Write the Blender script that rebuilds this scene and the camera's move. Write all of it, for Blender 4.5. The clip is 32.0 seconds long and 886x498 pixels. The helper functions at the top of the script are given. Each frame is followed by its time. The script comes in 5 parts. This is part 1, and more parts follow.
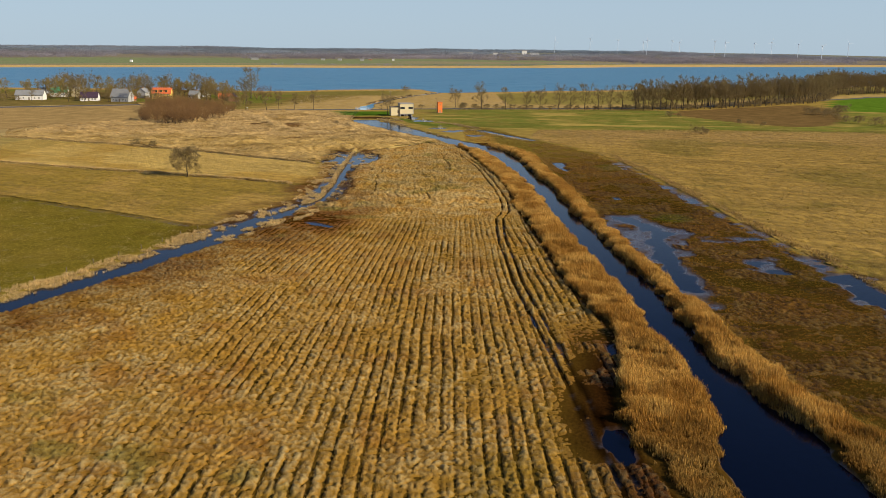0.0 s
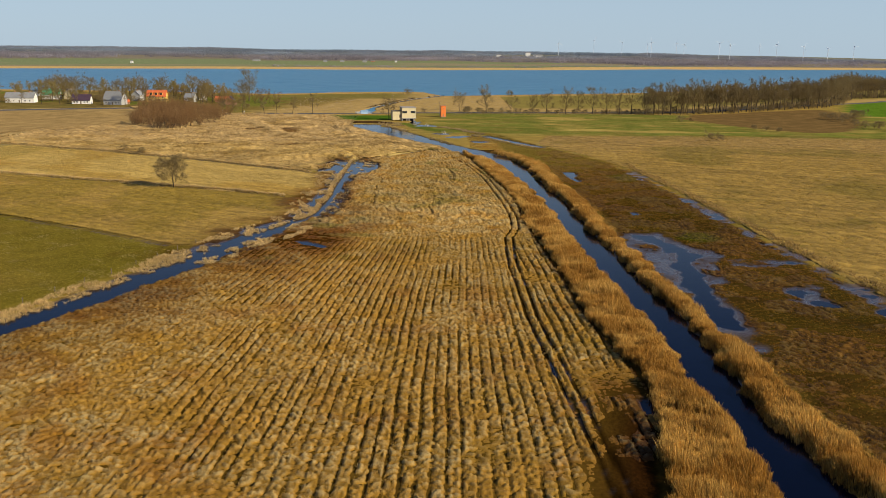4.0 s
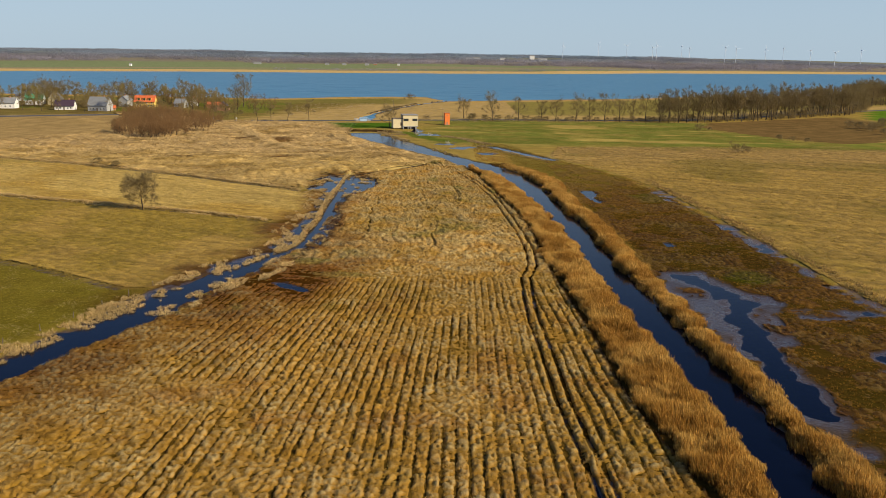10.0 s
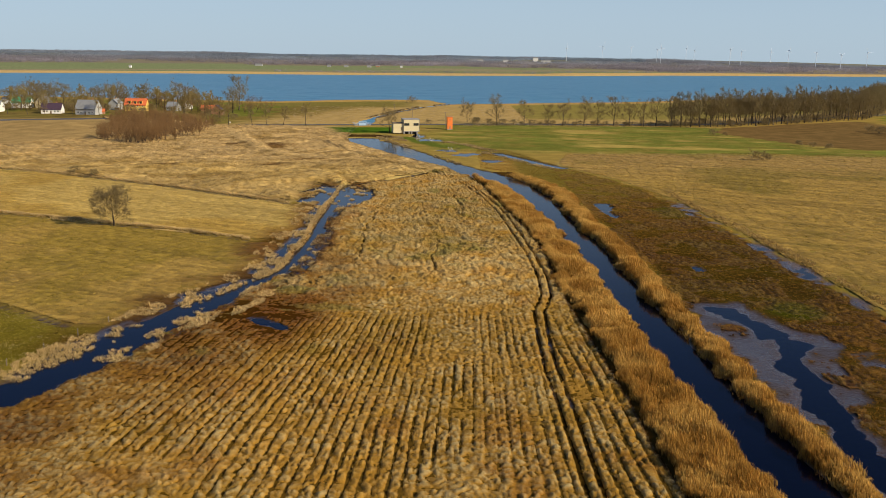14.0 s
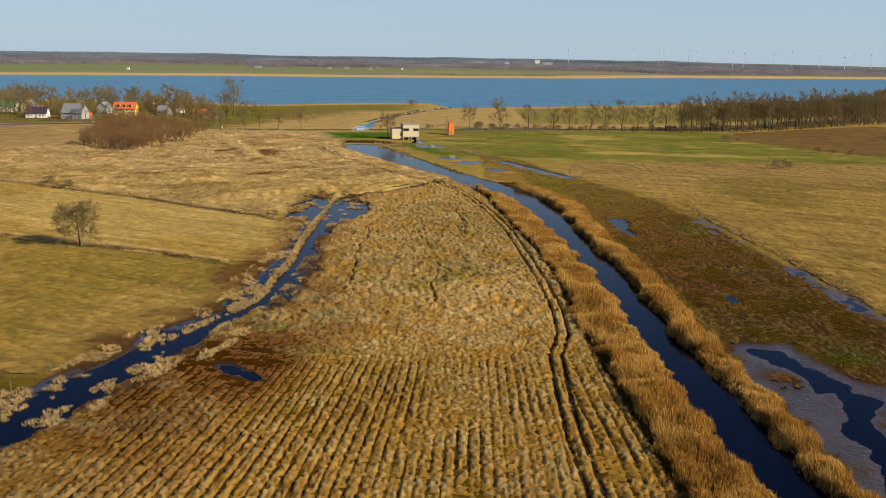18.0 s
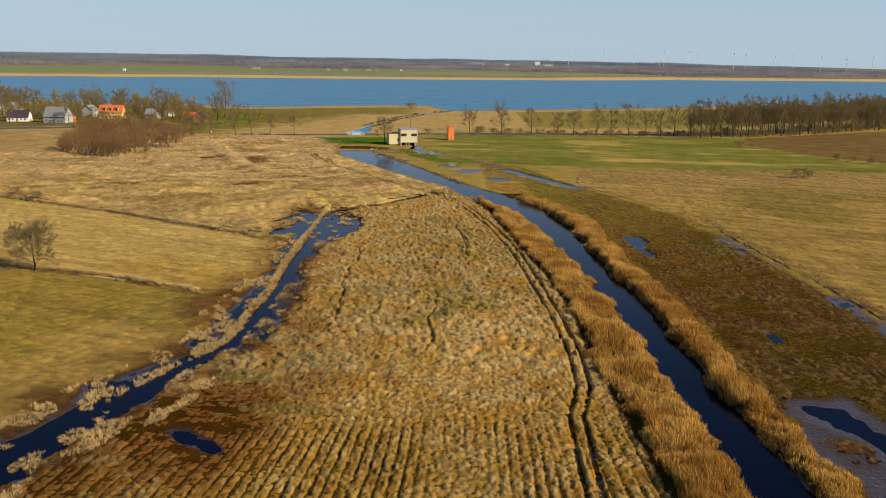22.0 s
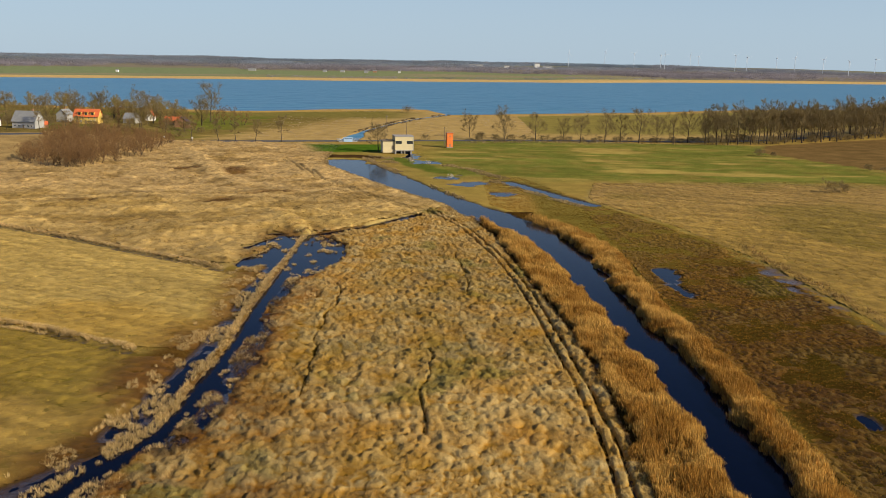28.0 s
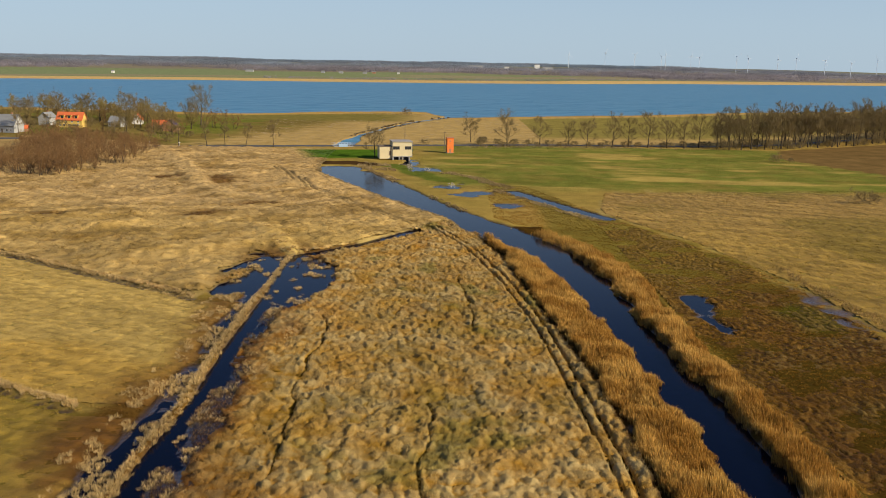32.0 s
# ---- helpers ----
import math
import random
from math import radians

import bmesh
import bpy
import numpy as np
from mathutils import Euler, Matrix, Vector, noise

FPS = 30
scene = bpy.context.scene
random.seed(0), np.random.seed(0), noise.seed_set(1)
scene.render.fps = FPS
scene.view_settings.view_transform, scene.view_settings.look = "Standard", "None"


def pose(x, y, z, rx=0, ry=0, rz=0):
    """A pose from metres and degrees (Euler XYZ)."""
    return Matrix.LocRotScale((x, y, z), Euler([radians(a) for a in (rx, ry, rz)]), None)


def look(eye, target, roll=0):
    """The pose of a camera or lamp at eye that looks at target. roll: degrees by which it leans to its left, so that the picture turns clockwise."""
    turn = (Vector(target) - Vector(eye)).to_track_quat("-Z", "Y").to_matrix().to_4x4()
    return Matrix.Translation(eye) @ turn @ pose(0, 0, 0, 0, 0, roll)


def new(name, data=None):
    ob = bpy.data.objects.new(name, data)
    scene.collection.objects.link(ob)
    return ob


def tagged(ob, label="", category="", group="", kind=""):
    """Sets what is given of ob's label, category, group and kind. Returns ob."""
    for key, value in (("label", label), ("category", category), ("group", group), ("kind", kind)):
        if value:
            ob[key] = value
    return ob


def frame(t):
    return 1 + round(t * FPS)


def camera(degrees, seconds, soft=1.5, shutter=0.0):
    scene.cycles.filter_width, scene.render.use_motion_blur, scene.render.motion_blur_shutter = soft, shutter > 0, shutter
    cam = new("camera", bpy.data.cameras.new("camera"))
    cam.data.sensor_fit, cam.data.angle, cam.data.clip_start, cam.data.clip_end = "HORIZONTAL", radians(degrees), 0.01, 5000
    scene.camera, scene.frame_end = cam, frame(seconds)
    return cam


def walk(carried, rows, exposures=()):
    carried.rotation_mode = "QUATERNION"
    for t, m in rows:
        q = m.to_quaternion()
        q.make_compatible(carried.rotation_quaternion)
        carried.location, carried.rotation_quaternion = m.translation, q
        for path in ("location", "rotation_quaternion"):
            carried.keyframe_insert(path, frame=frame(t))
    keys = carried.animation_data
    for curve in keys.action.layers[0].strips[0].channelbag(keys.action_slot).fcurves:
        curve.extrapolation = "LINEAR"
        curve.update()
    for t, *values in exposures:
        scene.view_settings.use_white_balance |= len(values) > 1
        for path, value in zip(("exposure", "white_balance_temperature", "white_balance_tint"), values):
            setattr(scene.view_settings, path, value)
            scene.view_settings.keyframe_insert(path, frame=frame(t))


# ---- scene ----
cam = camera(53.0, 32.0, soft=0.6)
PATH = [
    (0, (0.00, 0.00, 49.67), (0.51, 97.49, 27.42), 0.645),
    (2, (-0.14, 11.49, 49.72), (0.21, 109.00, 27.55), 0.707),
    (4, (-0.37, 23.14, 49.89), (-0.14, 120.67, 27.81), 0.768),
    (6, (-0.73, 35.15, 50.23), (-0.55, 132.70, 28.25), 0.830),
    (8, (-0.98, 47.85, 50.49), (-0.88, 145.43, 28.61), 0.865),
    (10, (-0.92, 61.39, 50.43), (-0.99, 158.99, 28.65), 0.900),
    (12, (-0.75, 75.02, 50.21), (-1.01, 172.64, 28.52), 0.917),
    (14, (-0.71, 88.02, 50.03), (-1.10, 185.66, 28.46), 0.935),
    (16, (-0.78, 100.64, 49.97), (-1.24, 198.31, 28.52), 0.958),
    (18, (-0.90, 113.31, 50.03), (-1.41, 211.00, 28.67), 0.980),
    (20, (-1.02, 126.02, 50.12), (-1.52, 223.73, 28.84), 1.020),
    (22, (-1.10, 138.71, 50.14), (-1.53, 236.43, 28.93), 1.060),
    (24, (-1.10, 151.48, 50.08), (-1.46, 249.22, 28.93), 1.097),
    (26, (-1.06, 164.45, 49.96), (-1.37, 262.20, 28.88), 1.133),
    (28, (-1.11, 177.41, 49.85), (-1.38, 275.18, 28.83), 1.170),
    (30, (-1.37, 190.19, 49.78), (-1.60, 287.97, 28.81), 1.185),
    (32, (-1.75, 202.84, 49.73), (-1.93, 300.63, 28.82), 1.200),
]
walk(cam, [(t, look(eye, target, roll)) for t, eye, target, roll in PATH], exposures=[(0, 0.29)])

# ---------------------------------------------------------------- light
SUN_ELEV, SUN_AZ = radians(29), radians(-26)  # low sun from +x, a little behind the flight
world = bpy.data.worlds.new("sky")
scene.world = world
world.use_nodes = True
wn = world.node_tree
sky = wn.nodes.new("ShaderNodeTexSky")
sky.sky_type, sky.sun_disc = "NISHITA", False
sky.sun_elevation, sky.sun_rotation = SUN_ELEV, math.pi / 2 - SUN_AZ
sky.altitude, sky.air_density, sky.dust_density, sky.ozone_density = 50, 1.0, 0.25, 2.6
clear = wn.nodes.new("ShaderNodeMix")
clear.data_type, clear.blend_type = "RGBA", "MULTIPLY"
clear.inputs[0].default_value, clear.inputs[7].default_value = 1.0, (0.82, 0.95, 1.27, 1)
wn.links.new(sky.outputs[0], clear.inputs[6])
# a pale haze veil low over the horizon
way, split, low, veil = (wn.nodes.new(k) for k in ("ShaderNodeTexCoord", "ShaderNodeSeparateXYZ", "ShaderNodeMapRange", "ShaderNodeMix"))
low.inputs[1].default_value, low.inputs[2].default_value, low.inputs[3].default_value, low.inputs[4].default_value = 0.04, 0.30, 0.86, 0.0
veil.data_type = "RGBA"
veil.inputs[7].default_value = (4.75, 6.1, 7.3, 1)
wn.links.new(way.outputs["Generated"], split.inputs[0])
wn.links.new(split.outputs["Z"], low.inputs[0])
wn.links.new(low.outputs[0], veil.inputs[0])
wn.links.new(clear.outputs[2], veil.inputs[6])
wn.links.new(veil.outputs[2], wn.nodes["Background"].inputs[0])
wn.nodes["Background"].inputs[1].default_value = 0.075
sun = new("sun", bpy.data.lights.new("sun", "SUN"))
sun.data.energy, sun.data.angle, sun.data.color = 5.0, radians(0.55), (1.0, 0.87, 0.66)
SUN_DIR = Vector((math.cos(SUN_ELEV) * math.cos(SUN_AZ), math.cos(SUN_ELEV) * math.sin(SUN_AZ), math.sin(SUN_ELEV)))
sun.matrix_world = look(SUN_DIR * 50, (0, 0, 0))


# ---------------------------------------------------------------- materials
def material(name, color, rough=0.85, var=0.25, scale=0.5, fine=8.0, bump=0.2, metal=0.0, attr="", spec=0.3, bump_dist=0.1, detail=6.0, thin=0.0, wet=False):
    """A node material: base colour (or the mesh's own tint), varied by a broad and a fine noise, with relief."""
    m = bpy.data.materials.new(name)
    m.use_nodes = True
    t = m.node_tree
    b = t.nodes["Principled BSDF"]
    b.inputs["Roughness"].default_value, b.inputs["Metallic"].default_value = rough, metal
    b.inputs["Specular IOR Level"].default_value = spec
    geo = t.nodes.new("ShaderNodeTexCoord")
    broad, small = t.nodes.new("ShaderNodeTexNoise"), t.nodes.new("ShaderNodeTexNoise")
    broad.inputs["Scale"].default_value, small.inputs["Scale"].default_value = scale, fine
    broad.inputs["Detail"].default_value, small.inputs["Detail"].default_value = 4.0, detail
    add = t.nodes.new("ShaderNodeMath")
    add.operation = "ADD"
    for n, tex in enumerate((broad, small)):
        t.links.new(geo.outputs["Object"], tex.inputs["Vector"])
        t.links.new(tex.outputs["Fac"], add.inputs[n])
    span = t.nodes.new("ShaderNodeMapRange")
    span.inputs[1].default_value, span.inputs[2].default_value = 0.6, 1.4
    span.inputs[3].default_value, span.inputs[4].default_value = 1 - var, 1 + var
    t.links.new(add.outputs[0], span.inputs[0])
    mix = t.nodes.new("ShaderNodeVectorMath")
    mix.operation = "SCALE"
    t.links.new(span.outputs[0], mix.inputs["Scale"])
    if attr:
        tint = t.nodes.new("ShaderNodeVertexColor")
        tint.layer_name = attr
        t.links.new(tint.outputs["Color"], mix.inputs[0])
        if wet:
            gloss = t.nodes.new("ShaderNodeMapRange")
            gloss.inputs[3].default_value, gloss.inputs[4].default_value = rough, 0.22
            t.links.new(tint.outputs["Alpha"], gloss.inputs[0])
            t.links.new(gloss.outputs[0], b.inputs["Roughness"])
            sheen = t.nodes.new("ShaderNodeMath")
            sheen.operation = "MULTIPLY"
            sheen.inputs[1].default_value = 0.5
            t.links.new(tint.outputs["Alpha"], sheen.inputs[0])
            t.links.new(sheen.outputs[0], b.inputs["Specular IOR Level"])
    else:
        mix.inputs[0].default_value = color[:3]
    t.links.new(mix.outputs[0], b.inputs["Base Color"])
    if bump:
        bp = t.nodes.new("ShaderNodeBump")
        bp.inputs["Strength"].default_value, bp.inputs["Distance"].default_value = bump, bump_dist
        t.links.new(small.outputs["Fac"], bp.inputs["Height"])
        t.links.new(bp.outputs[0], b.inputs["Normal"])
    if thin:
        glow, blend = t.nodes.new("ShaderNodeBsdfTranslucent"), t.nodes.new("ShaderNodeMixShader")
        t.links.new(mix.outputs[0], glow.inputs["Color"])
        blend.inputs[0].default_value = thin
        t.links.new(b.outputs[0], blend.inputs[1])
        t.links.new(glow.outputs[0], blend.inputs[2])
        t.links.new(blend.outputs[0], t.nodes["Material Output"].inputs["Surface"])
    return m


def water_material(name, color, rough, wave, strength, stretch=(1, 1, 1), dist=0.05, ior=1.33, patch=0.05):
    m = bpy.data.materials.new(name)
    m.use_nodes = True
    t = m.node_tree
    b = t.nodes["Principled BSDF"]
    # ripple streaks are lightened and darkened in the base colour
    shade, ramp = t.nodes.new("ShaderNodeTexNoise"), t.nodes.new("ShaderNodeMix")
    ramp.data_type = "RGBA"
    shade.inputs["Scale"].default_value, shade.inputs["Detail"].default_value = patch, 8.0
    ramp.inputs[6].default_value = (color[0] * 0.6, color[1] * 0.75, color[2] * 0.85, 1)
    ramp.inputs[7].default_value = (color[0] * 1.4, color[1] * 1.25, color[2] * 1.15, 1)
    t.links.new(shade.outputs["Fac"], ramp.inputs[0])
    t.links.new(ramp.outputs[2], b.inputs["Base Color"])
    b.inputs["Roughness"].default_value, b.inputs["IOR"].default_value = rough, ior
    geo, mp = t.nodes.new("ShaderNodeTexCoord"), t.nodes.new("ShaderNodeMapping")
    mp.inputs["Scale"].default_value = stretch
    t.links.new(geo.outputs["Object"], mp.inputs["Vector"])
    tex, bp = t.nodes.new("ShaderNodeTexNoise"), t.nodes.new("ShaderNodeBump")
    tex.inputs["Scale"].default_value, tex.inputs["Detail"].default_value = wave, 3.0
    bp.inputs["Strength"].default_value, bp.inputs["Distance"].default_value = strength, dist
    t.links.new(mp.outputs[0], tex.inputs["Vector"])
    t.links.new(mp.outputs[0], shade.inputs["Vector"])
    t.links.new(tex.outputs["Fac"], bp.inputs["Height"])
    t.links.new(bp.outputs[0], b.inputs["Normal"])
    return m


M_GROUND = material("ground_soil_and_turf", (0.2, 0.15, 0.06), 0.95, 0.35, 0.12, 1.6, 0.7, attr="tint", spec=0.35, bump_dist=0.25, wet=True)
M_STRAW = material("dry_sedge", (0.4, 0.3, 0.12), 0.8, 0.22, 0.25, 5.0, 0.0, attr="tint", spec=0.15, thin=0.35)
M_REED = material("dry_reed", (0.4, 0.24, 0.07), 0.75, 0.18, 0.3, 3.0, 0.0, attr="tint", spec=0.2, thin=0.3)
M_THATCH = material("matted_dry_sedge", (0.4, 0.3, 0.12), 0.9, 0.28, 0.5, 5.5, 0.9, attr="tint", spec=0.1, bump_dist=0.22, detail=8.0)
M_WATER = water_material("still_canal_water", (0.0008, 0.0018, 0.008), 0.10, 0.9, 0.30, ior=1.13)
# lake blue is reflected sky put into the base colour
M_LAKE = water_material("wind_ruffled_lake_water", (0.038, 0.155, 0.24), 0.30, 0.06, 1.0, (0.35, 1.0, 1), 3.0, ior=1.17, patch=0.03)
M_BARK = material("grey_brown_bark", (0.075, 0.055, 0.035), 0.9, 0.3, 1.0, 9.0, 0.5)
M_TWIG = material("bare_twigs", (0.235, 0.172, 0.072), 0.9, 0.3, 0.5, 4.0, 0.0, thin=0.3)
M_TWIG_RED = material("reddish_alder_twigs", (0.265, 0.15, 0.058), 0.9, 0.3, 0.2, 4.0, 0.0, thin=0.3)
M_ASPHALT = material("worn_asphalt", (0.07, 0.07, 0.072), 0.9, 0.2, 0.2, 6.0, 0.2)
M_CREAM = material("cream_render", (0.62, 0.52, 0.30), 0.85, 0.08, 0.4, 7.0, 0.1)
M_WHITE = material("white_render", (0.72, 0.69, 0.62), 0.85, 0.08, 0.4, 7.0, 0.1)
M_GREY = material("grey_render", (0.36, 0.35, 0.32), 0.9, 0.15, 0.4, 7.0, 0.1)
M_YELLOW = material("yellow_render", (0.62, 0.42, 0.10), 0.85, 0.1, 0.4, 7.0, 0.1)
M_BRICK = material("old_red_brick", (0.40, 0.20, 0.11), 0.9, 0.25, 0.8, 9.0, 0.2)
M_ORANGE = material("orange_painted_masonry", (0.78, 0.20, 0.04), 0.8, 0.12, 0.5, 6.0, 0.1)
M_TILE_RED = material("orange_red_roof_tiles", (0.55, 0.13, 0.04), 0.8, 0.2, 0.6, 8.0, 0.3)
M_TILE_DARK = material("dark_violet_brown_roof_tiles", (0.06, 0.035, 0.05), 0.6, 0.2, 0.6, 8.0, 0.3)
M_TILE_GREEN = material("green_metal_roof", (0.05, 0.28, 0.14), 0.5, 0.12, 0.6, 8.0, 0.1)
M_TILE_GREY = material("grey_fibre_cement_roof", (0.22, 0.22, 0.21), 0.9, 0.2, 0.6, 8.0, 0.2)
M_CONCRETE = material("weathered_concrete", (0.30, 0.28, 0.25), 0.9, 0.25, 0.6, 6.0, 0.3)
M_STEEL = material("galvanised_steel", (0.45, 0.47, 0.50), 0.45, 0.15, 0.6, 6.0, 0.05, metal=0.7)
M_BLUE = material("pale_blue_paint", (0.32, 0.45, 0.58), 0.5, 0.1, 0.6, 6.0, 0.05)
M_OPENING_SHADE = material("painted_opening_shade", (0.02, 0.02, 0.02), 0.6, 0.2, 0.6, 6.0, 0.0)
M_GLASS = material("dark_window_glass", (0.03, 0.035, 0.04), 0.08, 0.1, 0.6, 6.0, 0.0, spec=0.6)
M_WOOD = material("weathered_wood", (0.17, 0.13, 0.09), 0.9, 0.3, 0.6, 9.0, 0.3)
M_TURBINE = material("white_turbine_coating", (0.66, 0.7, 0.74), 0.5, 0.04, 0.6, 6.0, 0.0)


# ---------------------------------------------------------------- helpers
def lattice(ix, iy, seed):
    n = (ix * 374761393 + iy * 668265263 + seed * 1442695041) & 0x7FFFFFFF
    n = ((n ^ (n >> 13)) * 1274126177) & 0x7FFFFFFF
    return ((n ^ (n >> 16)) & 0xFFFF) / 65535.0


def vnoise(x, y, seed=0):
    ix, iy = np.floor(x).astype(np.int64), np.floor(y).astype(np.int64)
    fx, fy = x - ix, y - iy
    fx, fy = fx * fx * (3 - 2 * fx), fy * fy * (3 - 2 * fy)
    a, b = lattice(ix, iy, seed), lattice(ix + 1, iy, seed)
    c, d = lattice(ix, iy + 1, seed), lattice(ix + 1, iy + 1, seed)
    return (a + (b - a) * fx) * (1 - fy) + (c + (d - c) * fx) * fy


def fbm(x, y, size, seed=0, octaves=3):
    """Noise from -1 to 1 with features of about that size in metres."""
    total, amp, norm = 0.0, 1.0, 0.0
    for k in range(octaves):
        total = total + amp * (2 * vnoise(x / size + 31.7 * k, y / size - 17.3 * k, seed + k) - 1)
        norm += amp
        amp, size = amp * 0.5, size * 0.5
    return total / norm * 1.6


def smooth(a, b, v):
    t = np.clip((v - a) / (b - a), 0, 1)
    return t * t * (3 - 2 * t)


def line_distance(x, y, line):
    """Distance of each place to a line of points."""
    best = np.full(np.shape(x), 1e9)
    for (ax, ay), (bx, by) in zip(line[:-1], line[1:]):
        dx, dy = bx - ax, by - ay
        k = np.clip(((x - ax) * dx + (y - ay) * dy) / (dx * dx + dy * dy), 0, 1)
        best = np.minimum(best, np.hypot(x - ax - k * dx, y - ay - k * dy))
    return best


def inside(x, y, poly):
    hit = np.zeros(np.shape(x), bool)
    for (ax, ay), (bx, by) in zip(poly, poly[1:] + poly[:1]):
        if ay != by:
            hit ^= ((ay > y) != (by > y)) & (x < (bx - ax) * (y - ay) / (by - ay) + ax)
    return hit


def x_of(line, y):
    return np.interp(y, [p[1] for p in line], [p[0] for p in line])


def y_of(line, x):
    return np.interp(x, [p[0] for p in line], [p[1] for p in line])


def mesh_from(name, verts, faces, mat=None, tint=None, flat=True):
    """A mesh from arrays: verts (n, 3), faces (m, 3 or 4), and a colour for each vertex."""
    me = bpy.data.meshes.new(name)
    verts, faces = np.asarray(verts, np.float32), np.asarray(faces, np.int32)
    m, k = faces.shape
    me.vertices.add(len(verts))
    me.vertices.foreach_set("co", verts.ravel())
    me.loops.add(m * k)
    me.loops.foreach_set("vertex_index", faces.ravel())
    me.polygons.add(m)
    me.polygons.foreach_set("loop_start", np.arange(0, m * k, k, dtype=np.int32))
    me.polygons.foreach_set("loop_total", np.full(m, k, np.int32))
    if not flat:
        me.polygons.foreach_set("use_smooth", np.ones(m, bool))
    me.update(calc_edges=True)
    if tint is not None:
        layer = me.color_attributes.new("tint", "FLOAT_COLOR", "POINT")
        layer.data.foreach_set("color", (tint if np.shape(tint)[1] == 4 else np.c_[tint, np.ones(len(verts))]).astype(np.float32).ravel())
    if mat:
        me.materials.append(mat)
    return me


def part(name, bm, mat, parent=None, label=""):
    """Links a bmesh as one mesh object under a thing or a part."""
    me = bpy.data.meshes.new(name)
    bm.to_mesh(me)
    bm.free()
    me.materials.append(mat)
    ob = new(name, me)
    ob.parent = parent
    return tagged(ob, label)


def bm_box(x0, x1, y0, y1, z0, z1, bevel=0.0, bm=None):
    own = bm or bmesh.new()
    v = [own.verts.new((x, y, z)) for z in (z0, z1) for x, y in ((x0, y0), (x1, y0), (x1, y1), (x0, y1))]
    fs = [own.faces.new([v[i] for i in q]) for q in ((3, 2, 1, 0), (4, 5, 6, 7), (0, 1, 5, 4), (1, 2, 6, 5), (2, 3, 7, 6), (3, 0, 4, 7))]
    if bevel:
        edges = list({e for f in fs for e in f.edges})
        bmesh.ops.bevel(own, geom=edges, offset=bevel, segments=1, affect="EDGES")
    return own


def bm_tube(points, radii, sides=6, bm=None):
    """A tapered tube along points, closed at both ends."""
    own = bm or bmesh.new()
    rings = []
    for n, p in enumerate(points):
        p = Vector(p)
        way = (Vector(points[min(n + 1, len(points) - 1)]) - Vector(points[max(n - 1, 0)])).normalized()
        a = way.orthogonal().normalized()
        b = way.cross(a)
        rings.append([own.verts.new(p + radii[n] * (math.cos(k * math.tau / sides) * a + math.sin(k * math.tau / sides) * b)) for k in range(sides)])
    for r, q in zip(rings[:-1], rings[1:]):
        for k in range(sides):
            own.faces.new((r[k], r[(k + 1) % sides], q[(k + 1) % sides], q[k]))
    own.faces.new(rings[0][::-1])
    own.faces.new(rings[-1])
    return own


def thing(name, m, label, category, group="", kind=""):
    ob = new(name)
    ob.matrix_world = m
    return tagged(ob, label, category, group, kind)


# ---------------------------------------------------------------- plan
WATER = -0.22
CANAL_L = [(35, 40), (35.2, 95), (36.5, 106), (38.8, 116), (39.2, 135), (38, 155), (37.5, 185), (36, 215), (34.8, 235), (33.8, 260), (33, 290), (32.4, 315), (31, 335), (29.3, 362), (26.2, 390), (21.8, 418), (17, 433), (11, 449), (3, 464), (-1, 481), (-18, 511), (-37, 549), (-57, 590), (-60, 611), (-61, 618)]
CANAL_R = [(50.5, 40), (50, 110), (47.2, 125), (46.2, 145), (46.1, 170), (46.2, 190), (44.6, 212), (43, 240), (41.9, 270), (41.2, 300), (41, 325), (38.9, 345), (37.2, 377), (36.7, 405), (31, 440), (24.5, 456), (14, 477), (3, 500), (-8, 527), (-17, 550), (-31, 587), (-41, 612), (-43, 618)]
BELT_L = [(27, 40), (27, 92), (25.2, 106), (25, 114), (26.6, 124), (30.6, 140), (31.4, 150), (30, 163), (28, 177), (26.8, 197), (26.8, 213), (25.9, 235), (24.8, 258), (24, 280), (24.2, 300), (23.5, 325), (21.5, 346), (19, 368), (16.5, 391), (13, 424), (7, 455), (2, 478)]
BELT_R = [(66, 40), (64, 100), (58, 112), (54.3, 120), (52.3, 137), (51.6, 160), (50.3, 190), (49.5, 210), (48.6, 235), (47.6, 265), (47.7, 300), (46, 330), (44.6, 360), (45, 395), (44, 410), (38.5, 437), (28, 465)]
STREAM = [(-120, 95), (-103, 130), (-84, 163), (-72, 191), (-62, 219), (-52, 252), (-43.5, 275), (-39.6, 287), (-38, 299), (-37.9, 313), (-37.9, 328), (-38.5, 350), (-38.4, 379), (-39, 405), (-39.6, 423)]
BUND = [(-43, 281), (-40.6, 289), (-39.6, 297), (-39.9, 307), (-39.3, 321), (-39.6, 334), (-40.5, 350), (-40.8, 368), (-40.7, 390), (-41.2, 415), (-41, 427)]
ARM = [(-40, 423), (-34, 427), (-24, 439), (-11, 459)]
ARM_WEST = [(-41.1, 427), (-49.4, 445), (-57, 462)]
HEAD_BANK = [(-58, 626), (-47, 628), (-35, 622)]
HUMP = [(-137, 640), (-113, 585), (-96, 541), (-81, 519)]
DITCH_1 = [(-260, 400), (-141, 355), (-96, 338), (-75, 331), (-54, 320)]
DITCH_2 = [(-260, 484), (-190, 455), (-152, 438), (-106, 414), (-84, 399), (-54, 380)]
DITCH_0 = [(-260, 345), (-143, 287), (-93, 258), (-70, 243)]
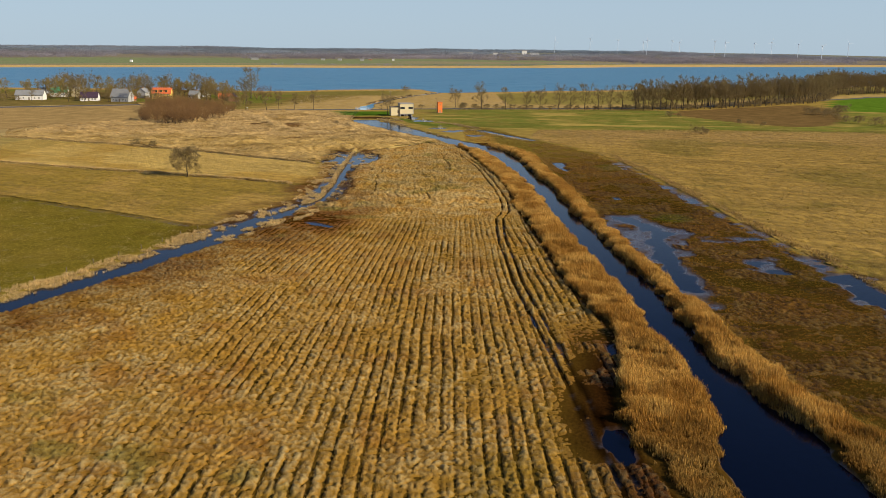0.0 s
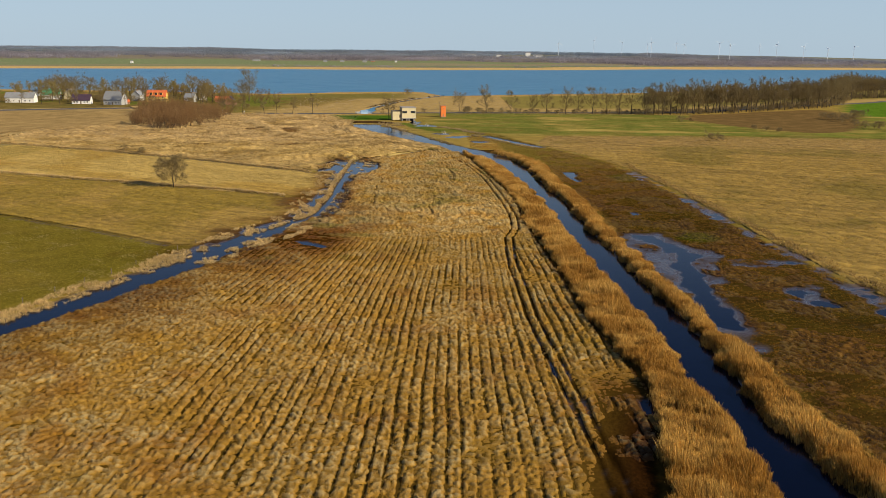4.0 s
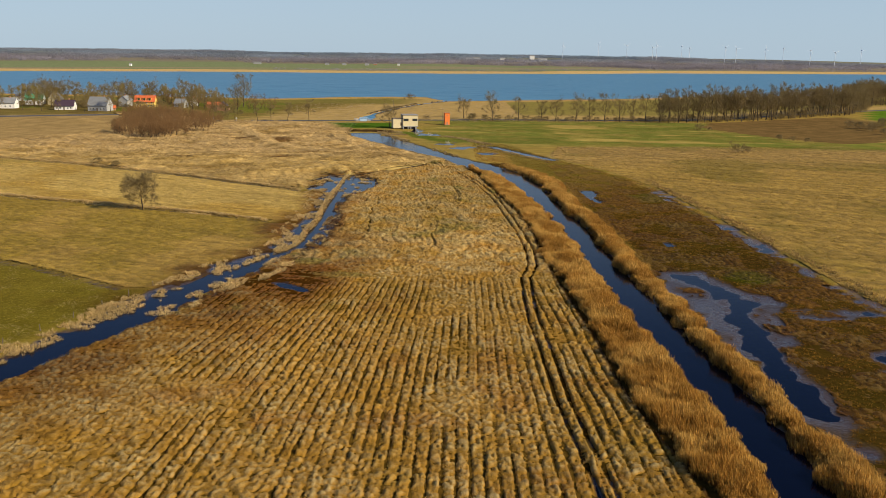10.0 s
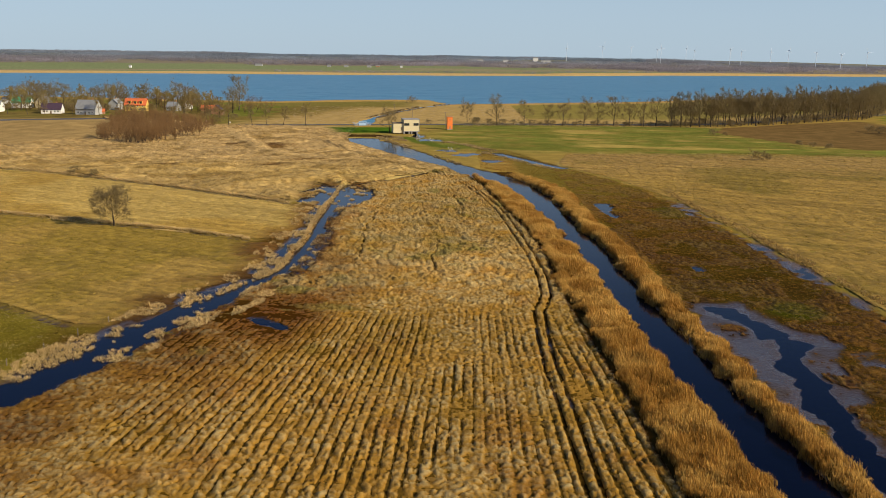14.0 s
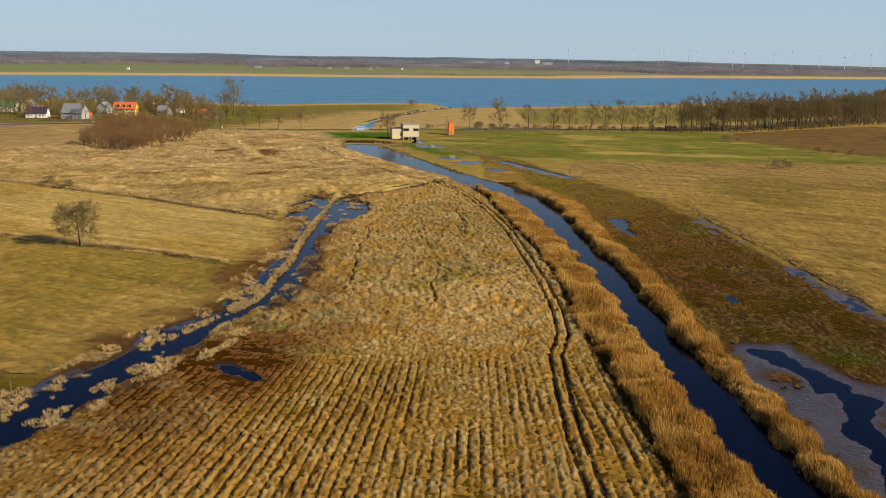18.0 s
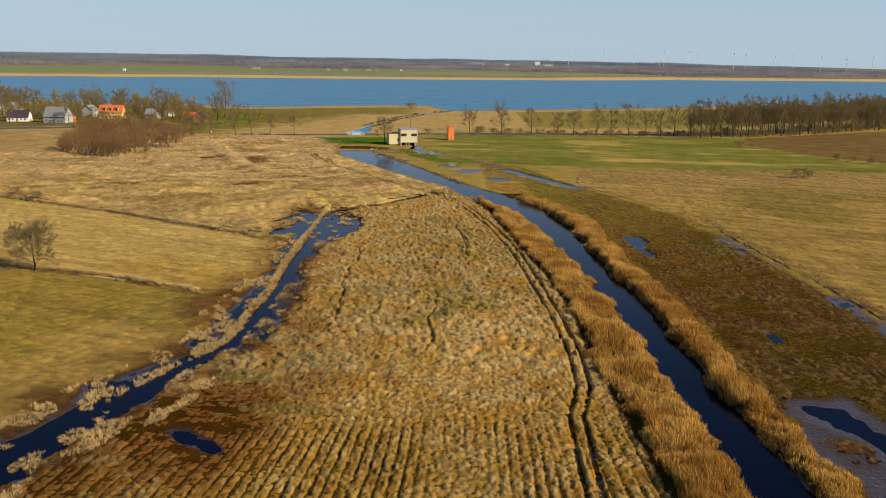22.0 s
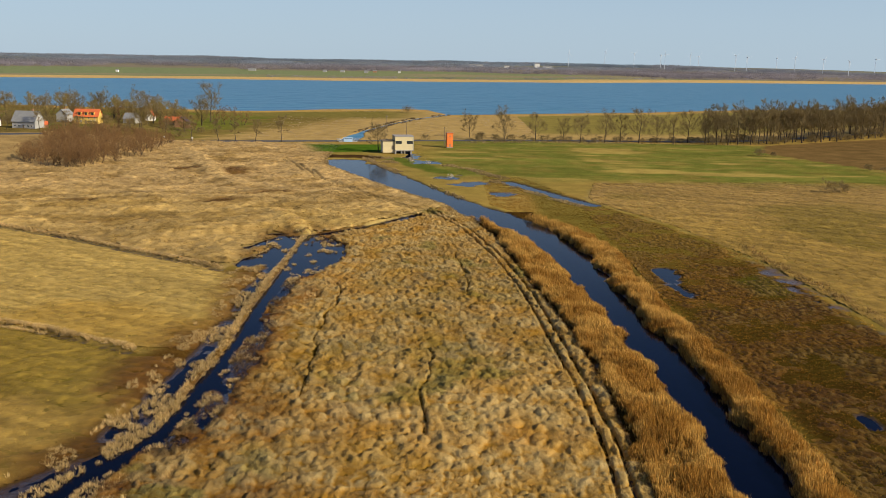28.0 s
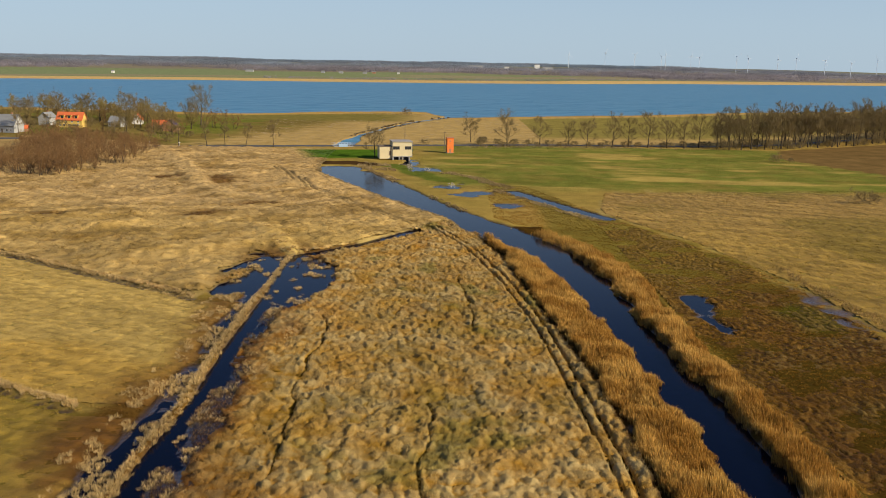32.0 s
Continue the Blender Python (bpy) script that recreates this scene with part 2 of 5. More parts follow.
MUD_FLAT = [(47.5, 268), (60, 267), (62.5, 258), (67, 250), (72, 241), (66, 233), (62, 220), (59, 200), (58, 184), (55, 168), (51, 170), (51, 192), (49, 215), (48, 245)]
MUD_POOL = [(56, 262), (59.5, 248), (61.5, 240), (58, 230), (57, 220), (55.5, 206), (54.5, 196), (54, 182)]
WEST_CHANNEL = [(94, 120), (92, 171), (90, 216), (87, 256), (85, 300), (83, 340), (80, 380), (78, 405)]
ROAD = [(-900, 560), (-500, 600), (-300, 648), (-160, 686), (-57, 711), (43, 739), (120, 748), (180, 757), (300, 826), (450, 935), (800, 1150)]
TRACK = [(24, 70), (21, 120), (19.7, 142), (18.7, 160), (17.1, 185), (17.1, 208), (16.6, 225), (17.1, 242), (17.9, 258), (20.6, 270), (21.3, 285), (20.7, 306), (19.4, 328), (17.3, 361), (12.6, 398), (4.8, 437), (-5, 464), (-17.4, 477), (-50, 531), (-79, 604)]
LONG_POND = [(24, 545), (31, 528), (39, 511), (50, 488)]
OUTLET = [(-61, 719), (-60, 757), (-58, 788), (-44, 858), (-26, 925), (1, 987), (8, 1010)]
SHORE = [(-3000, 1050), (-700, 1010), (-480, 1005), (-370, 1008), (-280, 992), (-180, 990), (-122, 1022), (-58, 1057), (-22, 1058), (2, 992), (33, 1005), (90, 1040), (250, 1120), (330, 1150), (430, 1190), (620, 1270), (900, 1420), (3000, 2800)]
FAR_SHORE = [(-3000, 700), (-1800, 1200), (-850, 1785), (-477, 1978), (-250, 2020), (6, 2120), (245, 2240), (600, 2525), (1375, 2875), (3000, 3700)]
BROWN_FIELD = [(178, 692), (198, 737), (262, 771), (322, 797), (330, 740), (294, 648), (262, 600), (234, 588), (206, 620)]
GREEN_EAST = [(330, 730), (345, 800), (400, 912), (500, 1010), (700, 1000), (600, 800), (349, 712)]
TREELINE = [(97, 727), (120, 731), (166, 738), (203, 750), (253, 771), (298, 799), (346, 828), (390, 905), (438, 990), (502, 1030), (620, 1090)]
TAN_FIELD = [(-196, 588), (-205, 640), (-235, 685), (-300, 645), (-500, 595), (-620, 540), (-420, 420), (-300, 490), (-240, 522)]
STRAW_EAST = [(50, 500), (69, 453), (81, 400), (86, 330), (89, 256), (93, 200), (96, 100), (96, 0), (420, 0), (420, 560), (160, 565), (60, 545)]


ARM_EDGE = [(-54, 380), (-41, 423), (-24, 440), (-11, 460), (0, 478)]


def land(x, y):
    """The height of the ground."""
    h = 0.10 + 0.10 * fbm(x, y, 14, 3) + 0.07 * fbm(x, y, 3.0, 5, 2)
    # the village stands on a low rise
    rise = smooth(-150, -215, x) * smooth(560, 690, y) * (1 - smooth(840, 960, y))
    h = h + 5.0 * rise + 2.0 * smooth(200, 330, x) * smooth(560, 760, y)
    bank = 0.2 * np.exp(-((np.minimum(np.abs(x - x_of(CANAL_R, y) - 2), np.abs(x - x_of(CANAL_L, y) + 2)) / 2.2) ** 2)) * (y < 450)
    h = h + bank
    wob = 0.9 * fbm(x, y, 6, 11, 2)
    # canal
    l, r = x_of(CANAL_L, y), x_of(CANAL_R, y)
    depth = np.minimum(np.minimum(x + wob - l, r - x + wob), np.where(y > 600, 11.5 + wob - np.hypot(x + 51, y - 606), 99))
    cut = smooth(-1.2, 1.5, depth)
    h = h * (1 - cut) - 1.3 * cut
    h = h + 0.9 * smooth(3.2, 1.2, line_distance(x, y, HEAD_BANK))
    # stream and its flooded margins
    xs = x_of(STREAM, y)
    on = smooth(424, 420, y) * smooth(60, 90, y)
    half = np.interp(y, [90, 163, 230, 262, 285, 310, 370, 390, 424], [3.5, 3.2, 3.6, 3.2, 1.9, 1.1, 0.9, 0.9, 0.8])
    d = np.abs(x - xs) - half + wob * np.interp(y, [270, 300], [1.0, 0.35])
    h = h - on * 0.9 * smooth(1.0, -1.0, d)
    wet = np.interp(y, [90, 200, 260, 300, 370, 424], [1.5, 3.0, 8.5, 8.5, 6.5, 6.0])
    h = h - on * np.interp(y, [270, 300, 360, 385], [0.27, 0.35, 0.36, 0.40]) * smooth(wet, wet * 0.35, np.abs(x - xs + 0.5) - half)
    pond = np.minimum(np.hypot((x + 46.5) / 8.5, (y - 404) / 20), np.hypot((x + 33.5) / 7.0, (y - 396) / 21 + (x + 33.5) * -0.03))
    h = h - 0.75 * smooth(1.15, 0.75, pond + 0.22 * fbm(x, y, 5, 21))
    h = h - 1.1 * smooth(2.9, 1.5, line_distance(x, y, ARM) + 0.3 * wob)
    h = h - 0.42 * smooth(1.15, 0.35, np.hypot((x + 34.5) / 6.0, (y - 248.5 + 0.75 * (x + 34.5)) / 2.8) + 0.15 * wob)
    # narrow reed-grown bund beside the stream, and ridges across the reed bed
    h = h + 0.8 * smooth(1.0, 0.35, line_distance(x, y, BUND))
    h = h + 0.6 * smooth(4.5, 0.5, line_distance(x, y, ARM_WEST) + 0.5 * wob) + 0.45 * smooth(8, 1.5, line_distance(x, y, HUMP) + 2 * wob)
    bed = smooth(0, 8, y - y_of(DITCH_2, x)) * smooth(0, 8, y - y_of(ARM_EDGE, x)) * smooth(0, 6, l - x) * smooth(690, 640, y) * smooth(-260, -230, x)
    h = h + bed * (0.4 + 1.0 * np.maximum(-0.3, fbm(x - 0.6 * y, y, 17, 23, 3)))
    # wet meadow east of the canal
    meadow = smooth(0, 3, x - x_of(BELT_R, y) + 1) * smooth(3, -3, x - x_of(WEST_CHANNEL, y)) * smooth(470, 440, y)
    h = h - meadow * 0.04
    # broad mud flat with shallow water beside the reeds
    flat = smooth(2.5, -1.5, line_distance(x, y, MUD_FLAT + MUD_FLAT[:1]) * np.where(inside(x, y, MUD_FLAT), -1, 1) + 2.2 * fbm(x, y, 7, 33, 3))
    h = h * (1 - flat) + flat * (WATER + 0.055 + 0.05 * fbm(x, y, 6, 35, 3))
    h = h - 0.14 * smooth(3.4, 1.0, line_distance(x, y, MUD_POOL) + 1.6 * fbm(x, y, 4, 37, 3))
    for cx, cy, rx, ry, deep in ((60, 298.5, 1.8, 2.6, 0.7), (51.6, 379, 3.2, 13, 0.42), (78, 232, 8, 6, 0.27), (76, 205, 6, 10, 0.24), (92, 178, 7, 16, 0.26), (8, 537, 8, 7, 0.55), (0, 556, 6, 9, 0.5), (21, 512, 5, 6, 0.4),
                                 (23.6, 106, 1.5, 5, 0.45), (30, 140, 1.3, 6, 0.38), (-19, 634, 4, 12, 0.9), (-11, 611, 7, 9, 0.7), (25.2, 352, 1.2, 3, 0.35), (24.5, 318, 1.0, 4, 0.33)):
        if deep:
            h = h - deep * smooth(1.25, 0.45, np.hypot((x - cx) / rx, (y - cy) / ry) + 0.6 * fbm(x, y, 6, 33, 3))
    chan = line_distance(x, y, WEST_CHANNEL)
    h = h - 0.21 * smooth(5.0, 1.4, chan + wob) * smooth(410, 396, y)
    h = h - 0.95 * smooth(4.0, 2.4, line_distance(x, y, LONG_POND) + 0.3 * wob)
    # field ditches and the tractor track
    for line in (DITCH_1, DITCH_2, DITCH_0):
        h = h - 0.28 * smooth(1.0, 0.3, line_distance(x, y, line)) + 0.3 * smooth(1.4, 0.4, line_distance(x, y - 2.0, line)) * (x < -56)
    td = np.abs(line_distance(x, y, TRACK) - 1.0)
    h = h - 0.16 * smooth(0.6, 0.15, td)
    # outlet channel and lake
    reach = np.interp(y, [750, 768, 960, 990], [4.0, 0.7, 0.7, 4.0])
    h = h - 1.3 * smooth(2.0, 0.0, line_distance(x, y, OUTLET) - reach)
    lake = np.minimum(y - y_of(SHORE, x), y_of(FAR_SHORE, x) - y) + 8 * fbm(x, y, 60, 41)
    lake = np.where(y < 900, -50, lake)
    k = smooth(-10, 12, lake)
    h = h * (1 - k) - 1.6 * k
    off = y - y_of(FAR_SHORE, x)
    far = smooth(350, 2700, off) * (y > 1300)
    h = h + far * (22 + 6 * smooth(200, 1500, x) + 4.0 * fbm(x, y, 900, 51, 2)) + 0.6 * smooth(5, 40, off) * (y > 1300)
    return h


def row_phase(x, y):
    """Mown swaths run along the flight and fan a little; whole numbers lie in the gaps."""
    u = x - 0.00052 * np.clip(y - 90, 0, 200) ** 2 * np.clip((11 - x) / 40, -0.2, 1) + 0.28 * fbm(x, y, 22, 61, 2)
    return (u - 0.4) / 1.89


def zone_tint(x, y, h=None):
    """The base colour of the ground cover."""
    def mixin(c, color, k):
        k = np.clip(k, 0, 1)[..., None]
        return c * (1 - k) + np.array(color) * k

    n1, n2 = fbm(x, y, 40, 71), fbm(x, y, 9, 73)
    c = np.zeros(np.shape(x) + (3,)) + np.array((0.30, 0.215, 0.085))
    c = mixin(c, (0.20, 0.17, 0.05), 0.35 + 0.5 * n1)
    xs = x_of(STREAM, np.minimum(y, 423))
    west = x < xs
    # mown sedge between stream and canal
    mid = (x > xs) & (x < x_of(BELT_L, y)) & (y < 480)
    c = np.where(mid[..., None], np.array((0.215, 0.152, 0.054)), c)
    c = mixin(c, (0.13, 0.115, 0.03), mid * (0.12 + 0.6 * n2 * n1 + 0.3 * n1))
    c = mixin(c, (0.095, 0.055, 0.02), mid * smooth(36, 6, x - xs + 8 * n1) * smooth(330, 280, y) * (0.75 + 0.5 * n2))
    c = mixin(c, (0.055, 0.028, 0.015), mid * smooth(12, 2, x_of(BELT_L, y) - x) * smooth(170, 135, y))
    c = mixin(c, (0.10, 0.05, 0.02), mid * 0.8 * smooth(1.3, 0.4, np.hypot((x + 33) / 13, (y - 250) / 17) + 0.4 * n2))
    # pasture and meadows west of the stream
    g0 = y - y_of(DITCH_0, x)
    c = mixin(c, (0.165, 0.14, 0.03), west * (g0 < 0) * smooth(4, 12, xs - x) * (0.9 + 0.3 * n1))
    g1 = y - y_of(DITCH_1, x)
    c = mixin(c, (0.27, 0.205, 0.09), west * (g0 > 0) * (g1 < 0) * 0.9)
    c = mixin(c, (0.215, 0.17, 0.055), west * (g0 > 0) * (g1 < 0) * smooth(-0.2, 0.5, n1 + 0.4 * n2))
    g2 = y - y_of(DITCH_2, x)
    c = mixin(c, (0.37, 0.30, 0.165), west * (g1 > 0) * (g2 < 0) * 0.9)
    c = mixin(c, (0.32, 0.24, 0.10), west * (g1 > 0) * (g2 < 0) * smooth(0.2, 0.7, n1))
    bed = (g2 > 0) * (y > y_of(ARM_EDGE, x)) * (x < x_of(CANAL_L, np.clip(y, 40, 618))) * (y < 690)
    c = mixin(c, (0.38, 0.30, 0.19), bed * 0.95)
    for cx, cy, rx, ry in ((-77, 478, 9, 7), (-101, 440, 8, 6), (-93, 558, 8, 12), (-112, 560, 8, 8), (-66, 500, 6, 5), (-120, 470, 9, 5)):
        c = mixin(c, (0.11, 0.064, 0.026), bed * 0.95 * smooth(1.3, 0.3, np.hypot((x - cx) / rx, (y - cy) / ry) + 0.7 * n2))
    c = mixin(c, (0.22, 0.16, 0.07), bed * smooth(0.1, 0.7, n2 + 0.5 * n1) * 0.6)
    c = mixin(c, (0.20, 0.14, 0.062), bed * 0.42 * smooth(0.25, 0.7, fbm(x + 0.4 * y, y * 0.8, 4.5, 83)) * (y < 640))
    c = c * (1 + 0.2 * bed * fbm((x + 0.55 * y) * 0.35, y - 0.5 * x, 9, 85))[..., None]
    c = mixin(c, (0.42, 0.335, 0.215), 0.7 * bed * smooth(3.5, 1.5, np.minimum(line_distance(x, y, ARM_WEST), 0.6 * line_distance(x, y, HUMP)) + n2))
    c = mixin(c, (0.085, 0.048, 0.02), west * smooth(20, 6, xs - x + 7 * n2) * smooth(222, 240, y) * smooth(345, 300, y))
    c = mixin(c, (0.13, 0.07, 0.028), smooth(13, 6, np.abs(x - xs + 1) + 4 * n2) * smooth(280, 300, y) * smooth(440, 425, y) * 0.85)
    c = mixin(c, (0.42, 0.33, 0.20), smooth(3.2, 1.8, line_distance(x, y, ARM_WEST)))
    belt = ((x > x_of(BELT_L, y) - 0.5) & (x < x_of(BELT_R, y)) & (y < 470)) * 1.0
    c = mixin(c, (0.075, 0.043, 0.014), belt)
    # wet meadow east of the canal
    meadow = smooth(-1, 4, x - x_of(BELT_R, y)) * smooth(3, -3, x - np.interp(y, [120, 405, 445, 490, 560], [94, 78, 69, 52, 30]) + smooth(400, 440, y) * 4 * n2)
    c = mixin(c, (0.195, 0.16, 0.055), meadow * smooth(330, 420, y + 26 * n1))
    meadow = meadow * smooth(440, 330, y + 26 * n1)
    c = mixin(c, (0.125, 0.082, 0.026), meadow)
    c = mixin(c, (0.085, 0.070, 0.017), meadow * 0.5 * smooth(-0.2, 0.5, n1))
    c = mixin(c, (0.085, 0.052, 0.022), meadow * 0.55 * smooth(0.15, 0.6, n2))
    c = mixin(c, (0.055, 0.12, 0.012), smooth(1.2, 0.5, np.hypot((x - 73) / 6, (y - 380) / 12) + 0.5 * n2) * 0.4)
    c = mixin(c, (0.055, 0.11, 0.012), smooth(1.2, 0.5, np.hypot((x - 70) / 5, (y - 262) / 8) + 0.5 * n2) * 0.5)
    east = inside(x + (y > 380) * 5 * n2, y + (y > 380) * 9 * n2, STRAW_EAST)
    c = np.where(east[..., None], np.array((0.295, 0.228, 0.105)), c)
    c = mixin(c, (0.19, 0.16, 0.055), east * smooth(0.0, 0.7, n1 + 0.3 * n2) * 0.8)
    green = smooth(540, 565, y) * (x > -40) * (y < 735) * smooth(-30, 10, x)
    c = mixin(c, (0.138, 0.156, 0.042), green * (0.85 + 0.4 * n2))
    c = mixin(c, (0.30, 0.24, 0.09), green * smooth(0.25, 0.6, fbm(x, y * 3, 45, 81)))
    c = c * (1 + 0.16 * green * fbm(x * 0.25, y, 7, 87))[..., None]
    c = mixin(c, (0.06, 0.125, 0.016), smooth(26, 18, np.abs(y - 668 - 0.25 * (x + 60))) * smooth(-84, -70, x + 0.3 * (y - 668)) * (x < -20))
    c = mixin(c, (0.10, 0.13, 0.03), smooth(8, 3, line_distance(x, y, [(-28, 622), (-14, 594), (-2, 572)]) + 3 * n2))
    # canal-head bank: brown earth, with shade painted onto its south face
    c = mixin(c, (0.05, 0.03, 0.016), smooth(4.5, 2.5, line_distance(x, y + 2.0, HEAD_BANK)))
    brown = inside(x, y, BROWN_FIELD)
    c = np.where(brown[..., None], np.array((0.145, 0.098, 0.05)) * (1 + 0.12 * n2[..., None]), c)
    tan = inside(x, y, TAN_FIELD)
    c = np.where(tan[..., None], np.array((0.29, 0.21, 0.12)) * (1 + 0.08 * n2[..., None]), c)
    c = mixin(c, (0.085, 0.165, 0.022), inside(x, y, GREEN_EAST) * 1.0)
    # beyond the road: village greens, then dry reeds along the shore
    beyond = (y > y_of(ROAD, x) + 6) & (y < 1400)
    inland = smooth(-150, -95, x + 22 * n1 + 10 * n2 - 0.30 * (y - 800))
    c = mixin(c, (0.36, 0.265, 0.14), beyond * inland * 0.95)
    c = mixin(c, (0.15, 0.12, 0.05), beyond * (1 - inland) * 0.95)
    c = mixin(c, (0.12, 0.135, 0.035), beyond * (1 - inland) * smooth(0.0, 0.5, n1))
    c = mixin(c, (0.165, 0.145, 0.055), beyond * smooth(70, 30, np.abs(y - 965 - 0.05 * x)) * smooth(-10, -60, x))
    c = mixin(c, (0.205, 0.178, 0.068), beyond * (x > 60) * smooth(30, 70, y - y_of(ROAD, x)) * (y < y_of(SHORE, x) - 45))
    c = mixin(c, (0.38, 0.26, 0.11), beyond * smooth(42, 30, y_of(SHORE, x) - y))
    # far side of the lake, its field and wood colours greyed with haze
    off = y - y_of(FAR_SHORE, x)
    over = (off > -30) & (y > 1200)
    stripes = fbm(x, off * 4, 700, 91)
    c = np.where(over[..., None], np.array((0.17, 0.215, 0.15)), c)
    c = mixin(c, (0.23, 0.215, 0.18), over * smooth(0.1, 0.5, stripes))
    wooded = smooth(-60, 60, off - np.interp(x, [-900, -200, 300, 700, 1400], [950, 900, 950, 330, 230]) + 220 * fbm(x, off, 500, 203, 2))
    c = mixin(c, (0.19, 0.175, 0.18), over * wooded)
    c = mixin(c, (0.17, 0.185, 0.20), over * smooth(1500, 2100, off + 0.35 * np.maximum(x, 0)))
    c = mixin(c, (0.46, 0.34, 0.20), over * (off < 190))
    streak = fbm((x - 0.5 * y) * 0.06, (y + 0.5 * x) / 1.12, 2.2, 191, 2)
    c = c * (1 + 0.22 * streak * east)[..., None]
    lines = fbm((x * 0.9 - 0.42 * y) * 0.05, (y * 0.9 + 0.42 * x), 1.7, 193, 2)
    c = c * (1 + 0.14 * lines * west * (g0 > 0) * (g2 < 0))[..., None]
    # bare wet mud near the water line
    h = land(x, y) if h is None else h
    mud = smooth(WATER + 0.15, WATER + 0.05, h) * (y < 600)
    c = mixin(c, (0.105, 0.064, 0.048), mud * (x > 0))
    c = mixin(c, (0.055, 0.032, 0.018), mud * (x <= 0))
    return np.clip(c * np.stack([1.10 + 0 * x, 1.0 + 0 * x, 0.50 + 0.15 * np.maximum(smooth(430, 520, y), 0.35 * smooth(6, 16, xs - x))], -1), 0.004, 1)


def between(x, y):
    """True between the stream and the canal's reed belt."""
    xs = x_of(STREAM, np.minimum(y, 423))
    return (x > xs + 1.5) & (x < x_of(BELT_L, y)) & (y < 480) & (y > -100) & (y < y_of(ARM_EDGE, x) + 3) & (line_distance(x, y, ARM) > 2.4)


CRACKS = [[(-24.2, 369), (-23.6, 340), (-23.7, 329), (-22.7, 311), (-22.3, 300)], [(-3.1, 326), (-4.5, 305), (-3.1, 289)], [(2, 404), (4, 380), (3, 360)]]


def gaps(x, y):
    """1 in the gaps of the mown sedge: furrows between swaths, ruts, cracks and bare spots."""
    ph = row_phase(x, y)
    off = np.abs(ph - np.round(ph)) * 1.89 + 0.12 * fbm(x, y * 0.5, 1.6, 113, 2)
    clear = smooth(0.75, 0.1, fbm(x, y * 0.5, 13, 115, 2)) * smooth(-52, -30, x + 0.05 * (y - 90))
    rows = (0.72 + 0.3 * fbm(x, y * 0.4, 7, 116, 2)) * smooth(0.36, 0.10, off + 0.1 * fbm(x, y, 0.9, 114, 2)) * smooth(262, 248, y + 5 * fbm(x, y, 12, 105)) * clear
    head = (y + 0.10 * x + 0.8 * fbm(x, y, 9, 119, 2)) / 2.6
    rows = np.maximum(rows, 0.6 * smooth(0.36, 0.12, np.abs(head - np.round(head)) * 2.6) * smooth(250, 256, y) * smooth(272, 264, y) * smooth(0.1, 0.6, fbm(x, y, 10, 123)))
    crack = np.zeros(np.shape(x))
    for line in CRACKS:
        crack = np.maximum(crack, 0.8 * smooth(0.36, 0.08, line_distance(x + 1.6 * fbm(x, y, 9, 107, 3), y, line) + 0.12 * fbm(x, y, 2.5, 108)))
    ruts = smooth(0.48, 0.16, np.abs(line_distance(x, y, TRACK) - 1.0) + 0.1 * fbm(x, y, 1.5, 109, 2)) * (0.75 + 0.3 * fbm(x, y, 5, 110))
    spots = np.zeros(np.shape(x))
    for cx, cy, r in ((2, 208, 3.2), (19.5, 215, 3.0), (7.5, 221, 2.0), (-12, 150, 2.4), (6, 128, 2.6), (-30, 178, 2.5), (-22, 232, 3.0), (-12, 276, 2.5)):
        spots = np.maximum(spots, 0.5 * smooth(1.3, 0.2, np.hypot(x - cx, (y - cy) * 0.6) / r + 0.5 * fbm(x, y, 2.5, 125)))
    spots = np.maximum(spots, 0.6 * smooth(1.4, 0.3, np.hypot((x + 33) / 13, (y - 250) / 17) + 0.6 * fbm(x, y, 4, 127)))
    bare = smooth(13, 5, x_of(BELT_L, y) - x) * smooth(170, 138, y) * smooth(-0.3, 0.2, fbm(x, y, 8, 117))
    return np.maximum.reduce([rows, crack, ruts, spots, bare])


def ridge(x, y):
    """Furrows and lumps of the sedge field."""
    mid = between(x, y)
    return mid * (-0.14 * gaps(x, y) + (0.08 + 0.16 * smooth(255, 290, y)) * np.maximum(0, fbm(x, y * 0.7, 2.4, 101, 2) + 0.5))


def ground_tint(x, y, h):
    """Soil and litter below the tufts; alpha holds the wetness."""
    c = zone_tint(x, y, h)
    xs = x_of(STREAM, np.minimum(y, 423))
    west = (x < xs) & (y > y_of(DITCH_0, x)) & (y < y_of(DITCH_2, x))
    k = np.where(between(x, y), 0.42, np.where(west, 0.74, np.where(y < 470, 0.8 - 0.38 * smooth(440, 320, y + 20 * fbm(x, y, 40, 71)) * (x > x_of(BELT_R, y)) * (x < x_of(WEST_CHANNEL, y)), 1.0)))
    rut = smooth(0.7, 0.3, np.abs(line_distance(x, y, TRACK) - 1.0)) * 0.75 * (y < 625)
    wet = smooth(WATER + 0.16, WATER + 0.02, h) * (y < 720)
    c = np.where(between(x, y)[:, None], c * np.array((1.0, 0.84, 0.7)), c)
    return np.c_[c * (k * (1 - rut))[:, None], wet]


def grown(segments):
    """Steps that join given edges, each with its own step at start and end."""
    out = [segments[0][0]]
    for a, b, s0, s1 in segments:
        v = a
        while v < b - 1e-6:
            v = min(b, v + s0 + (s1 - s0) * (v - a) / (b - a))
            out.append(v)
    return np.array(out)


